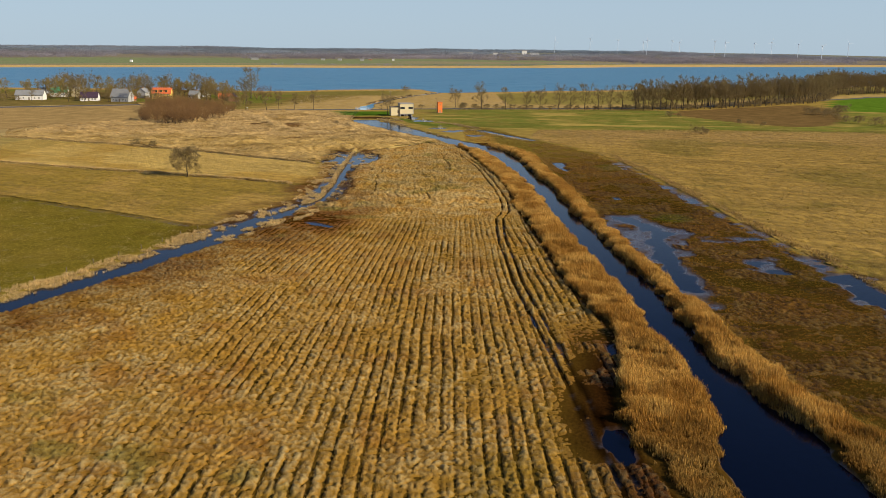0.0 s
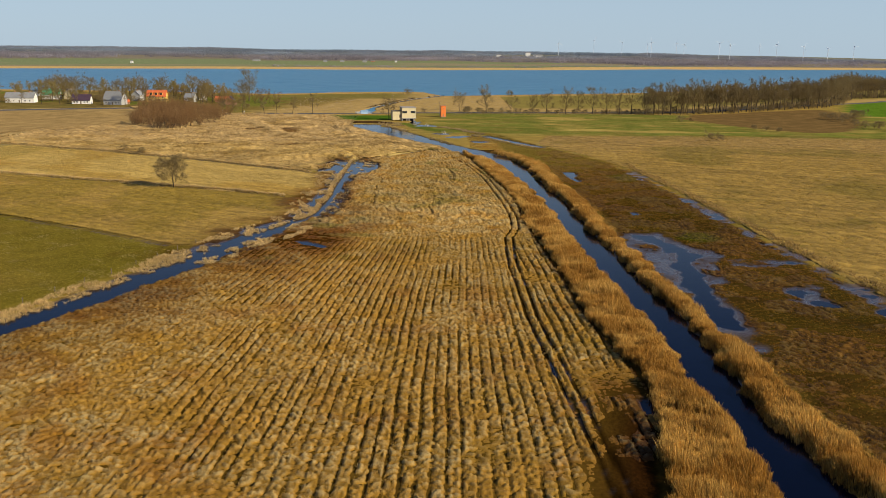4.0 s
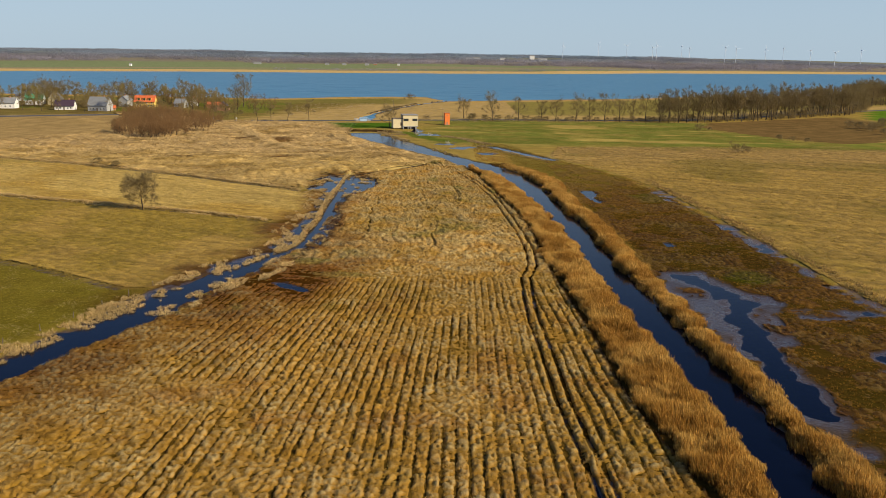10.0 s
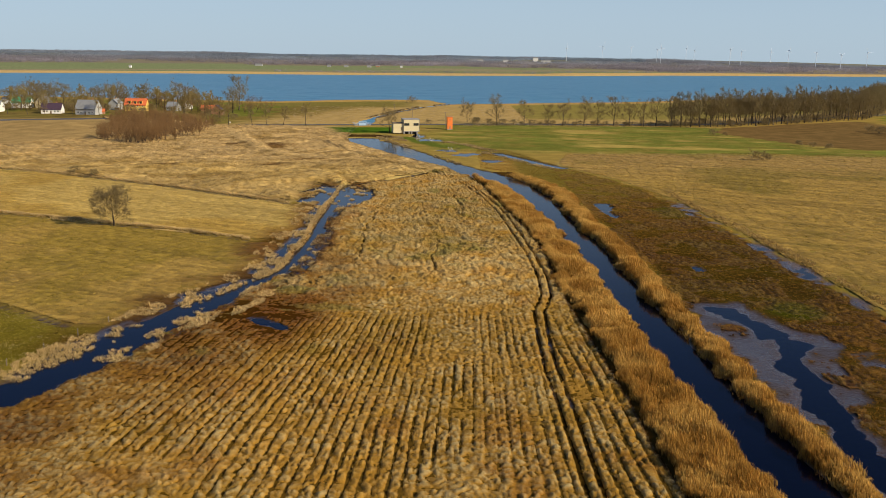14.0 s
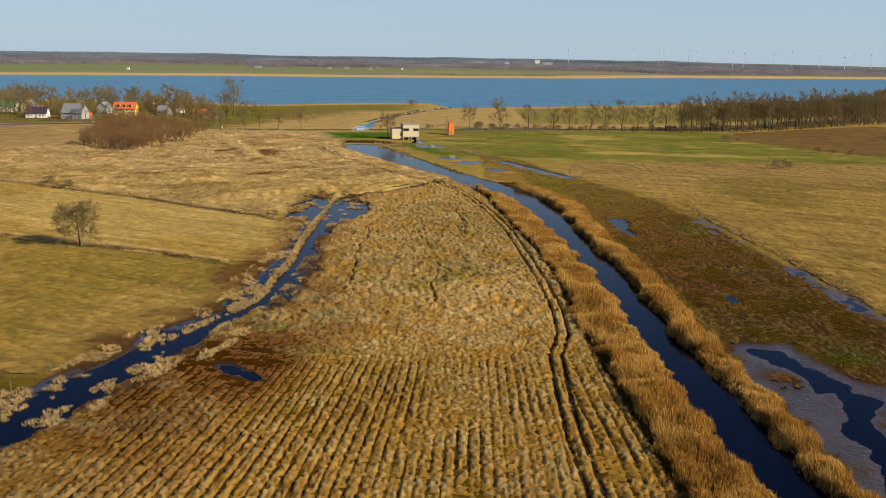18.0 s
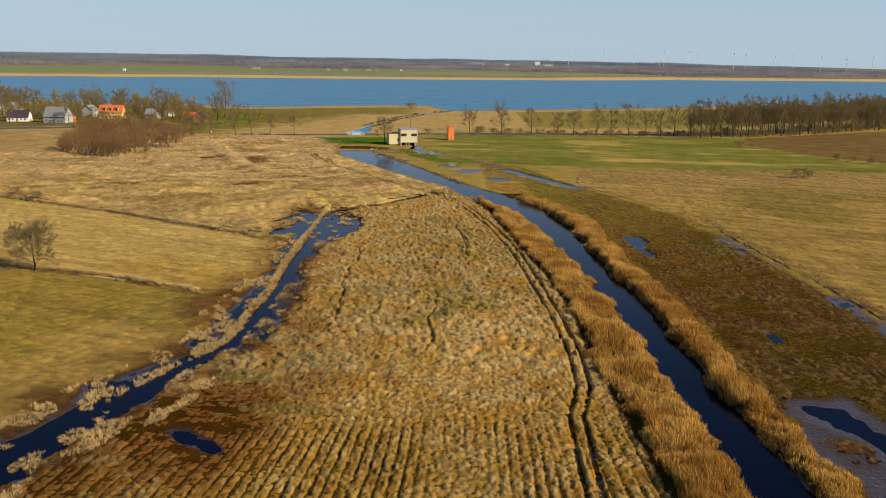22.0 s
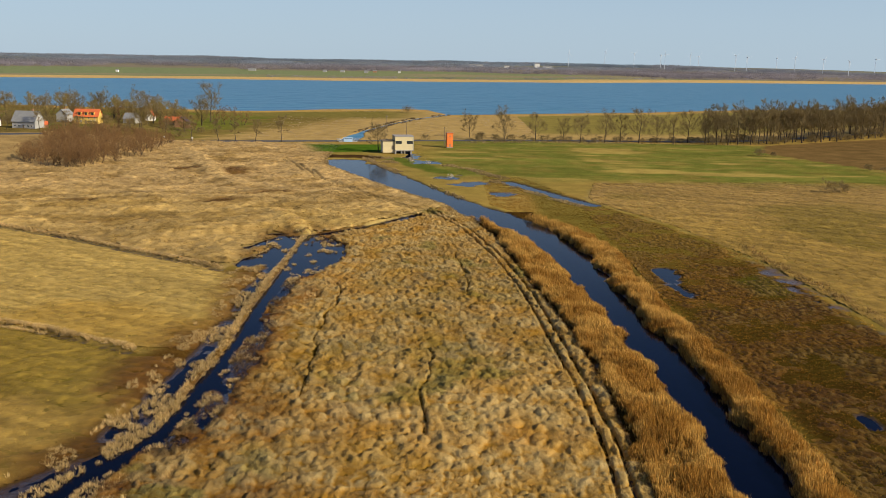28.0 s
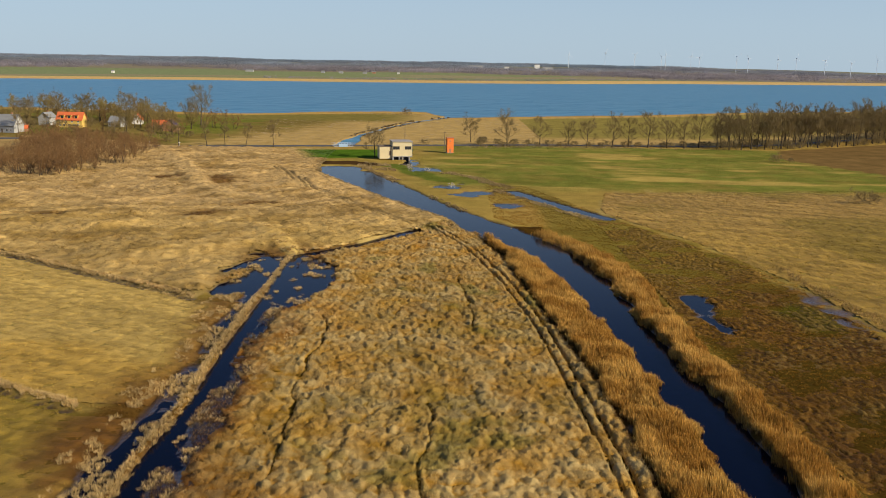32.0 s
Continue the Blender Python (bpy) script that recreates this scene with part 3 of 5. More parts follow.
# ---------------------------------------------------------------- ground and water
gx = grown([(-4200, -900, 160, 60), (-900, -250, 50, 9), (-250, -95, 7, 1.3), (-95, -62, 1.2, 0.7), (-62, 34, 0.7, 0.7), (34, 100, 0.8, 0.8), (100, 260, 1.2, 6), (260, 900, 7, 50), (900, 4200, 60, 160)])
gy = grown([(-600, 60, 60, 4), (60, 90, 3, 1.2), (90, 460, 1.2, 1.2), (460, 640, 1.2, 2.2), (640, 1100, 2.5, 6), (1100, 3200, 8, 24), (3200, 5200, 40, 80)])
X, Y = np.meshgrid(gx, gy)
H = land(X, Y)
Z = H + ridge(X, Y)
nx, ny = len(gx), len(gy)
idx = np.arange(nx * ny).reshape(ny, nx)
quads = np.stack([idx[:-1, :-1], idx[:-1, 1:], idx[1:, 1:], idx[1:, :-1]], -1).reshape(-1, 4)
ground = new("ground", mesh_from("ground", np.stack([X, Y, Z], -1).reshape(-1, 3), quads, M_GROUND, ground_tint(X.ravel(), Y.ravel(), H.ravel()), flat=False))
tagged(ground, "flat marsh meadows of dry straw, turf and wet brown soil", "ground", kind="structure")


def sheet(name, x0, x1, y0, y1, z, mat, label):
    me = mesh_from(name, [(x0, y0, z), (x1, y0, z), (x1, y1, z), (x0, y1, z)], [(0, 1, 2, 3)], mat)
    return tagged(new(name, me), label, "water", kind="structure")


sheet("water_canal", -260, 130, -100, 735, WATER, M_WATER, "still dark water in the drainage canal and flooded meadow pools")
sheet("water_lake", -4000, 4000, 735, 4900, WATER - 0.02, M_LAKE, "wind-ruffled blue lake water beyond the meadows")


# ---------------------------------------------------------------- grasses and reeds
def blades(name, px, py, pz, height, spread, width, tint, count, seed, mat, lean=(0, 0), droop=0.3, vary=0.25, tip=1.12):
    """Clumps of narrow leaves: count leaves at each place, fanned out to spread, as one mesh."""
    rng = np.random.default_rng(seed)
    n = len(px)
    ang = rng.uniform(0, 2 * math.pi, (n, count))
    rad = np.sqrt(rng.uniform(0.02, 1, (n, count)))
    hh = height[:, None] * rng.uniform(0.65, 1.1, (n, count))
    bx = px[:, None] + spread[:, None] * 0.45 * rad * np.cos(ang)
    by = py[:, None] + spread[:, None] * 0.45 * rad * np.sin(ang)
    tx = px[:, None] + spread[:, None] * rad * np.cos(ang) * (1 + droop) + lean[0] * hh
    ty = py[:, None] + spread[:, None] * rad * np.sin(ang) * (1 + droop) + lean[1] * hh
    side = ang + math.pi / 2 + rng.uniform(-0.9, 0.9, (n, count))
    w = width * rng.uniform(0.7, 1.3, (n, count)) / 2
    base = pz[:, None] - 0.05 + np.zeros_like(hh)
    v = np.stack([np.stack([bx - w * np.cos(side), by - w * np.sin(side), base], -1),
                  np.stack([bx + w * np.cos(side), by + w * np.sin(side), base], -1),
                  np.stack([tx, ty, base + hh * (1 - 0.35 * rad * droop)], -1)], 2)
    # leaf tint holds painted shade at the foot and highlight at the tip
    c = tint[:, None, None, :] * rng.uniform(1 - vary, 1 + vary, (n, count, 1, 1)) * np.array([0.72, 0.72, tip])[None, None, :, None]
    return mesh_from(name, v.reshape(-1, 3), np.arange(n * count * 3).reshape(-1, 3), mat, np.clip(c, 0, 1).reshape(-1, 3))


def scatter(x0, x1, y0, y1, density, seed):
    rng = np.random.default_rng(seed)
    n = int((x1 - x0) * (y1 - y0) * density)
    return rng.uniform(x0, x1, n), rng.uniform(y0, y1, n), rng


def stuff(name, me, label, category):
    return tagged(new(name, me), label, category, kind="stuff")


def grid_places(x0, x1, y0, y1, cell, seed, jitter=0.36):
    """Places about one cell apart, each shifted at random."""
    rng = np.random.default_rng(seed)
    ax, ay = np.meshgrid(np.arange(x0, x1, cell), np.arange(y0, y1, cell))
    px = ax.ravel() + cell * rng.uniform(-jitter, jitter, ax.size) + 0.5 * cell * (np.arange(ax.size) // ax.shape[1] % 2)
    return px, ay.ravel() + cell * rng.uniform(-jitter, jitter, ax.size), rng


def cells(x, y, size, seed):
    """For each place, the distance to the nearest of many scattered tussock hearts, in cells, and that heart's own random value."""
    gx, gy = x / size, y / size
    ix, iy = np.floor(gx).astype(np.int64), np.floor(gy).astype(np.int64)
    best, own = np.full(np.shape(x), 9.0), np.zeros(np.shape(x))
    for dx in (-1, 0, 1):
        for dy in (-1, 0, 1):
            jx, jy = ix + dx, iy + dy
            d = np.hypot(jx + 0.12 + 0.76 * lattice(jx, jy, seed) - gx, jy + 0.12 + 0.76 * lattice(jx, jy, seed + 7) - gy)
            near = d < best
            best, own = np.where(near, d, best), np.where(near, lattice(jx, jy, seed + 13), own)
    return best, own


def sedge(x, y):
    """Height of the matted sedge over the soil, and a random value for each tussock."""
    wx, wy = x + 0.42 * fbm(x, y, 1.6, 301, 2), y + 0.42 * fbm(x, y, 1.6, 302, 2)
    d1, r1 = cells(wx, wy * 0.85, 0.74, 303)
    d2, r2 = cells(wx * 1.0 + 0.1 * wy, wy * 0.72, 1.5, 305)
    small, big = np.maximum(0, 1 - 2.1 * d1 * d1), np.maximum(0, 1 - 1.9 * d2 * d2)
    low = 0.03 + 0.42 * small * (0.4 + 0.8 * r1)
    high = 0.58 * big * (0.2 + 0.9 * r2) + 0.30 * small * (0.35 + 0.85 * r1) + 0.12 * np.maximum(0, fbm(x, y, 3.2, 307, 2))
    k = smooth(258, 282, y + 6 * fbm(x, y, 12, 105))
    t = low * (1 - k) + high * k
    worn = 0.6 * smooth(26, 4, x - x_of(STREAM, np.minimum(y, 423)) + 6 * fbm(x, y, 9, 103)) * smooth(-0.1, 0.5, fbm(x, y, 3.5, 127))
    return t * (1 - np.clip(1.15 * gaps(x, y) + worn, 0, 1)), 0.5 * (r1 + np.where(k > 0.5, r2, r1))


def mat_sheet(name, xs, ys, height, covers, tint, label, category, mat, wet=0.02):
    """A lumpy sheet of matted plants over the soil, only where they grow."""
    ax, ay = np.meshgrid(xs, ys)
    n, m = ax.shape
    place = np.flatnonzero(covers(ax, ay).ravel())
    px, py = ax.ravel()[place], ay.ravel()[place]
    soil = land(px, py)
    dry = soil > WATER + wet
    place, px, py, soil = place[dry], px[dry], py[dry], soil[dry]
    t, own = height(px, py)
    tf, order = np.zeros(n * m), np.full(n * m, -1)
    tf[place], order[place] = t, np.arange(len(place))
    at = np.arange(n * m).reshape(n, m)
    q = np.stack([at[:-1, :-1], at[:-1, 1:], at[1:, 1:], at[1:, :-1]], -1).reshape(-1, 4)
    q = q[(tf[q].max(1) > 0.065) & (order[q].min(1) >= 0)]
    used = np.unique(order[q])
    again = np.full(len(place), -1)
    again[used] = np.arange(len(used))
    px, py, t, own, soil = px[used], py[used], t[used], own[used], soil[used]
    v = np.stack([px, py, soil + ridge(px, py) + t - 0.06], -1)
    return stuff(name, mesh_from(name, v, again[order[q]], mat, tint(px, py, t, own, soil), flat=False), label, category)


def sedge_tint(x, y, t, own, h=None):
    """Bleached leaf tips, browner low down where crevice shade is coloured in; mossy patches, tussock by tussock."""
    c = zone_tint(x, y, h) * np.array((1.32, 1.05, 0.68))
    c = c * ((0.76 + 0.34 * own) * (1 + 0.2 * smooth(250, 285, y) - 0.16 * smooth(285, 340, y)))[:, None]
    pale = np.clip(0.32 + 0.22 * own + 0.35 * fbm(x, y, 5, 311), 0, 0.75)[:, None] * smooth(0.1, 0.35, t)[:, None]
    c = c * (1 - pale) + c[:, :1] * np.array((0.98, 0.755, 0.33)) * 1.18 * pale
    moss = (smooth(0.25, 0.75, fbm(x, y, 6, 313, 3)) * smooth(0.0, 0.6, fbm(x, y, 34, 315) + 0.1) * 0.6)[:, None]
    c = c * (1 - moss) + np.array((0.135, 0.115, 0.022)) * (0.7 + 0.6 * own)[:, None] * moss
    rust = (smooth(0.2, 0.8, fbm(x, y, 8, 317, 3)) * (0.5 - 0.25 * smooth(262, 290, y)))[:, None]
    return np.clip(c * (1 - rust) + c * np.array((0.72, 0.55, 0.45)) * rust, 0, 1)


def sedge_here(x, y):
    return between(x, y) & (x < x_of(BELT_L, y) + 0.4) & (np.abs(x) < 34 + 0.56 * np.maximum(y, 82))


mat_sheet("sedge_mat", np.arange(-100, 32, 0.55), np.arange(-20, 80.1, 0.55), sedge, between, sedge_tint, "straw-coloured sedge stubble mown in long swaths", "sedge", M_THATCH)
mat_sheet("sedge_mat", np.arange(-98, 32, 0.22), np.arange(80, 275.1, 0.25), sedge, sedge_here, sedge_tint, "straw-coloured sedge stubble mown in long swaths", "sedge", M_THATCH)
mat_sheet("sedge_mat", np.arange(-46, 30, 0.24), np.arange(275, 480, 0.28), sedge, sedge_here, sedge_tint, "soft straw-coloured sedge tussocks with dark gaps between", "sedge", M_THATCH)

# loose leaves that stand out of the sedge
for n, (y0, y1, cell) in enumerate(((78, 275, 0.54), (265, 480, 0.60))):
    px, py, rng = grid_places(-92, 30, y0, y1, cell, 1 + n)
    keep = sedge_here(px, py) & (rng.uniform(0, 1, len(px)) < (smooth(284, 262, py) if n == 0 else smooth(262, 284, py)))
    px, py = px[keep], py[keep]
    t, own = sedge(px, py)
    h0 = land(px, py) + ridge(px, py)
    keep = (t > rng.uniform(0.08, 0.22, len(px))) & (h0 > WATER + 0.03)
    px, py, h0, t, own = px[keep], py[keep], h0[keep], t[keep], own[keep]
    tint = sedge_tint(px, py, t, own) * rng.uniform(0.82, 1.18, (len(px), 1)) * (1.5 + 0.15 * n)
    size = (0.27 if n == 0 else 0.42) * rng.uniform(0.75, 1.25, len(px))
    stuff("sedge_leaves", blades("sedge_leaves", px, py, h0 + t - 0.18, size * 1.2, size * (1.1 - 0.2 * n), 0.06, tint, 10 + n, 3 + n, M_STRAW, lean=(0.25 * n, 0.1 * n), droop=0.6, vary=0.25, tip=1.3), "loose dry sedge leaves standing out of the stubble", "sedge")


def reeds(name, px, py, pz, height, spread, width, tint, count, seed, mat, lean=(0, 0), vary=0.25, belly=0.7):
    """Stands of thin reeds: count leaning stalks at each place, widest at the plume, the stand's shade coloured into
    the dark foot.
    """
    rng = np.random.default_rng(seed)
    n = len(px)
    ang, rad = rng.uniform(0, 2 * math.pi, (n, count)), np.sqrt(rng.uniform(0.02, 1, (n, count)))
    hh = height[:, None] * rng.uniform(0.6, 1.12, (n, count))
    bx, by = px[:, None] + spread * rad * np.cos(ang), py[:, None] + spread * rad * np.sin(ang)
    tx, ty = bx + (lean[0] + rng.normal(0, 0.14, (n, count))) * hh, by + (lean[1] + rng.normal(0, 0.14, (n, count))) * hh
    side = rng.uniform(0, math.pi, (n, count))
    w = width * rng.uniform(0.6, 1.4, (n, count)) / 2
    base = pz[:, None] - 0.05 + np.zeros_like(hh)
    mx, my, mz = bx + (tx - bx) * belly * 0.85, by + (ty - by) * belly * 0.85, base + hh * belly
    v = np.stack([np.stack([bx, by, base], -1), np.stack([mx + w * np.cos(side), my + w * np.sin(side), mz], -1),
                  np.stack([tx, ty, base + hh], -1), np.stack([mx - w * np.cos(side), my - w * np.sin(side), mz], -1)], 2)
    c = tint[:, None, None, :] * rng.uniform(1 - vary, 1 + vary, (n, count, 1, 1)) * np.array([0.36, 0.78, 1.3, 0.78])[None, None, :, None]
    return mesh_from(name, v.reshape(-1, 3), np.arange(n * count * 4).reshape(-1, 4), mat, np.clip(c, 0, 1).reshape(-1, 3))


# reed belts along the canal
for n, (inner, outer, name, label, y0, y1) in enumerate(((BELT_L, CANAL_L, "reed_belt", "tall golden dry reeds along the field side of the canal", 60, 470), (CANAL_R, BELT_R, "reed_belt", "tall golden dry reeds along the meadow side of the canal", 60, 458))):
    px, py, rng = scatter(0, 68, y0, y1, 17.0, 11 + n)
    a, b = x_of(inner, py), x_of(outer, py)
    lump = fbm(px, py, 4.5, 111 + n, 3)
    edge = np.minimum(px - a - (0.6 if n == 0 else 0), b - px + (1.0 if n == 0 else 0)) + 0.4 + 1.4 * lump
    edge = edge - (2.6 * smooth(112, 104, py + 5 * lump) * smooth(-0.5, 0.4, -fbm(px, py, 6, 119)) if n == 0 else 1.6 * smooth(116, 108, py) * smooth(-0.2, 0.5, fbm(px, py, 3.5, 119)))
    keep = (edge > 0.1) & (rng.uniform(0, 1, len(px)) < (0.25 + 0.75 * smooth(0.0, 0.9, edge)) * (1 - 0.65 * smooth(0.35, 0.8, fbm(px, py, 5, 117 + n)))) & (rng.uniform(0, 1, len(px)) < smooth(y1 + 2, y1 - 60, py) + 0.12)
    px, py, edge, lump = px[keep], py[keep], edge[keep], lump[keep]
    h0 = np.maximum(land(px, py), WATER - 0.3)
    tall = np.clip(1.75 + 0.65 * fbm(px, py, 3.6, 121, 2) + 0.3 * fbm(px, py, 14, 123), 0.6, 2.8) * (0.5 + 0.5 * smooth(0, 1.3, edge)) * (1 - 0.45 * smooth(116, 106, py))
    light = smooth(-0.4, 0.6, fbm(px, py, 5, 131) + 0.4 * lump)[:, None]
    c0 = (np.array((0.40, 0.203, 0.034)) * (1 - light) + np.array((0.57, 0.335, 0.076)) * light) * rng.uniform(0.75, 1.25, (len(px), 1)) * (1 - 0.3 * smooth(114, 104, py))[:, None]
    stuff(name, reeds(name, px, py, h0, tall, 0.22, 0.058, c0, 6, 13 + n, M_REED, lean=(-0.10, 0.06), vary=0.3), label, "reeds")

# pale reeds and rushes along the stream, its bund and the ditches
px, py, rng = scatter(-200, -5, 100, 478, 5.0, 21)
xs = x_of(STREAM, np.minimum(py, 423))
bund = line_distance(px, py, BUND) < 0.75 + 0.35 * fbm(px, py, 4, 139)
westb = (px < xs - 2.4) & (px > xs - 9 - 1.5 * fbm(px, py, 6, 141)) & (py < 236 + 8 * fbm(px, py, 6, 142)) & (fbm(px, py, 4, 144, 2) > -0.45)
clump = fbm(px, py * 0.6, 2.4, 143, 2)
spots = (np.abs(px - xs) < 10 + 2 * fbm(px, py, 8, 140)) & (np.abs(px - xs) > 1.3) & (py > 225) & (py < 385) & (clump > np.interp(py, [225, 275, 300, 350, 385], [0.12, 0.10, 0.12, 0.08, 0.3]))
spots |= (np.hypot((px + 40) / 13, (py - 402) / 20) < 1) & (clump > 0.5)
arms = line_distance(px, py, ARM_WEST) < 2.4
dd = np.minimum(line_distance(px, py, DITCH_1), line_distance(px, py, DITCH_2))
ditch = (dd < 0.5) & (px < xs) & (fbm(px, py, 9, 145) > 0.2)
p_keep = np.maximum.reduce([1.0 * bund, 0.8 * westb, 0.75 * spots, 1.0 * arms, 1.0 * ditch])
keep = rng.uniform(0, 1, len(px)) < p_keep
px, py = px[keep], py[keep]
for line in (DITCH_1, DITCH_2):
    along = rng.uniform(max(line[0][0], -240), line[-1][0], 2600)
    px = np.r_[px, along + rng.uniform(-0.5, 0.5, 2600)]
    py = np.r_[py, y_of(line, along) + 1.9 + rng.uniform(-1.1, 1.1, 2600) + 0.4 * fbm(along, along, 8, 146)]
h0 = np.maximum(land(px, py), WATER - 0.1)
c0 = np.array((0.60, 0.42, 0.17)) * rng.uniform(0.75, 1.2, (len(px), 1)) * (1 + 0.2 * fbm(px, py, 6, 147)[:, None])
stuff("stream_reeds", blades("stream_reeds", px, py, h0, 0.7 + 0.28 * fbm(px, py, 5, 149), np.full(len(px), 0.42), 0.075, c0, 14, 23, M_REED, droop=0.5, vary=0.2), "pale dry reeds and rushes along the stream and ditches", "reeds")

# short tufts of the meadows on both sides
px, py, rng = grid_places(-215, -38, 170, 470, 0.66, 31)
keep = (px < x_of(STREAM, np.minimum(py, 423)) - 4) & (px > -28 - 0.52 * py) & ((py - y_of(DITCH_0, px)) > 0) & ((py - y_of(DITCH_2, px)) < 0)
px, py = px[keep], py[keep]
lane = ((py + 0.45 * px) / 2.3 + 0.3 * fbm(px, py, 20, 151)) % 1
near = (x_of(STREAM, np.minimum(py, 423)) - px < 24 + 8 * fbm(px, py, 14, 153)) & (py < 320) & (py > 225)
keep = (lane > 0.28 + 0.2 * fbm(px, py, 12, 155)) & (rng.uniform(0, 1, len(px)) < np.where(near, 0.45, 0.92)) & (land(px, py) > WATER + 0.08)
px, py = px[keep], py[keep]
tint = zone_tint(px, py) * np.array((1.6, 1.5, 1.3)) * rng.uniform(0.8, 1.2, (len(px), 1))
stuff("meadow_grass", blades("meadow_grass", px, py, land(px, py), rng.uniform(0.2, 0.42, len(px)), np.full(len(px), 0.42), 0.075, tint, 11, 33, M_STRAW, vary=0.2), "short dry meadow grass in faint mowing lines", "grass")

def tuft_height(x, y):
    """Streaky tussocks of the wet meadow, drawn out along the old mowing lines."""
    u, w = 0.326 * x - 0.945 * y, 0.945 * x + 0.326 * y
    w, u = w + 0.5 * fbm(x, y, 6, 331, 2), u + 0.3 * fbm(x, y, 2, 333, 2)
    d, own = cells(u * 0.5, w, 0.62, 335)
    return np.maximum(0, 1 - 1.9 * d * d) * (0.10 + 0.34 * own) * smooth(-0.6, 0.1, fbm(x, y, 7, 337, 3)), own


def tuft_here(x, y):
    return (x > x_of(BELT_R, y) + 0.3) & (x < np.interp(y, [120, 405, 445, 480], [94, 79, 68, 55])) & (y < 480)


def tuft_tint(x, y, t, own, h=None):
    c = zone_tint(x, y, h) * np.array((0.86, 0.66, 0.44)) * (0.3 + 0.95 * own)[:, None]
    gold = (smooth(0.55, 1.1, own + 0.4 * fbm(x, y, 12, 339)) * 0.7)[:, None]
    return np.clip(c * (1 - gold) + np.array((0.165, 0.105, 0.026)) * (0.75 + 0.25 * smooth(300, 400, y))[:, None] * gold, 0, 1)


mat_sheet("wet_meadow_mat", np.arange(46, 97, 0.28), np.arange(108, 480, 0.34), tuft_height, tuft_here, tuft_tint, "olive and brown tussocks of the flooded meadow", "grass", M_THATCH, 0.07)
px, py, rng = scatter(14, 96, 110, 560, 4.0, 41)
keep = (px > np.where(py < 465, x_of(BELT_R, py) + 0.5, x_of(CANAL_R, py) + 4)) & (px < np.interp(py, [120, 405, 445, 490, 560], [96, 80, 69, 52, 30]))
px, py = px[keep], py[keep]
h0 = land(px, py)
keep = h0 > WATER + 0.10 + 0.05 * fbm(px, py, 3, 163)
px, py, h0 = px[keep], py[keep], h0[keep]
lane = ((py - 0.55 * px) / 2.0 + 0.4 * fbm(px, py, 15, 161)) % 1
keep = (lane > 0.3) & (fbm(px, py, 5, 165, 2) > -0.75)
px, py, h0 = px[keep], py[keep], h0[keep]
tint = zone_tint(px, py) * np.array((1.75, 1.48, 1.05)) * np.random.default_rng(43).uniform(0.6, 1.5, (len(px), 1)) * (1 - 0.36 * smooth(340, 430, py))[:, None]
stuff("wet_meadow_grass", blades("wet_meadow_grass", px, py, h0, np.full(len(px), 0.3), np.full(len(px), 0.42), 0.09, tint, 8, 43, M_STRAW), "olive and brown grass tufts of the flooded meadow", "grass")

def west_height(x, y):
    u, w = 0.91 * x - 0.41 * y, 0.41 * x + 0.91 * y
    d, own = cells(u * 0.45, w + 0.3 * fbm(x, y, 5, 341, 2), 1.05, 343)
    return np.maximum(0, 1 - 1.7 * d * d) * (0.12 + 0.22 * own), own


def west_here(x, y):
    return (x < x_of(STREAM, np.minimum(y, 423)) - 5 - 3 * fbm(x, y, 8, 345)) & (x > -30 - 0.5 * (y - 40)) & (y > y_of(DITCH_0, x) + 1) & (y < y_of(DITCH_2, x) - 1) & (np.abs(y - y_of(DITCH_1, x) - 0.8) > 2.0)


def west_tint(x, y, t, own, h=None):
    return np.clip(zone_tint(x, y, h) * np.array((1.08, 0.99, 0.86)) * (0.74 + 0.46 * own)[:, None], 0, 1)


mat_sheet("meadow_mat", np.arange(-190, -40, 0.45), np.arange(215, 445, 0.5), west_height, west_here, west_tint, "tufted dry meadow turf in faint mowing lines", "grass", M_THATCH, 0.06)


def east_height(x, y):
    u, w = 0.326 * x - 0.945 * y, 0.945 * x + 0.326 * y
    d, own = cells(u * 0.4, w + 0.5 * fbm(x, y, 8, 351, 2), 1.3, 353)
    return np.maximum(0, 1 - 1.7 * d * d) * (0.12 + 0.28 * own), own


def east_here(x, y):
    return inside(x, y, STRAW_EAST) & (x < 22 + 0.5 * y) & (y < 556)


def east_tint(x, y, t, own, h=None):
    return np.clip(zone_tint(x, y, h) * np.array((0.90, 0.80, 0.70)) * (0.78 + 0.44 * own)[:, None], 0, 1)


mat_sheet("straw_mat", np.arange(52, 270, 0.6), np.arange(170, 556, 0.75), east_height, east_here, east_tint, "tufted straw turf of the wide dry meadow", "grass", M_THATCH, 0.06)
px, py, rng = scatter(48, 300, 165, 566, 1.2, 51)
keep = inside(px, py, STRAW_EAST) & (px < 26 + 0.5 * py)
px, py = px[keep], py[keep]
lane = ((py - 0.5 * px) / 3.0 + 0.4 * fbm(px, py, 15, 171)) % 1
px, py = px[lane > 0.3], py[lane > 0.3]
tint = zone_tint(px, py) * np.array((1.25, 1.12, 0.95)) * np.random.default_rng(53).uniform(0.55, 1.4, (len(px), 1))
stuff("straw_meadow_grass", blades("straw_meadow_grass", px, py, land(px, py), np.full(len(px), 0.36), np.full(len(px), 0.5), 0.11, tint, 6, 53, M_STRAW), "dry straw-coloured grass of the wide meadow", "grass")

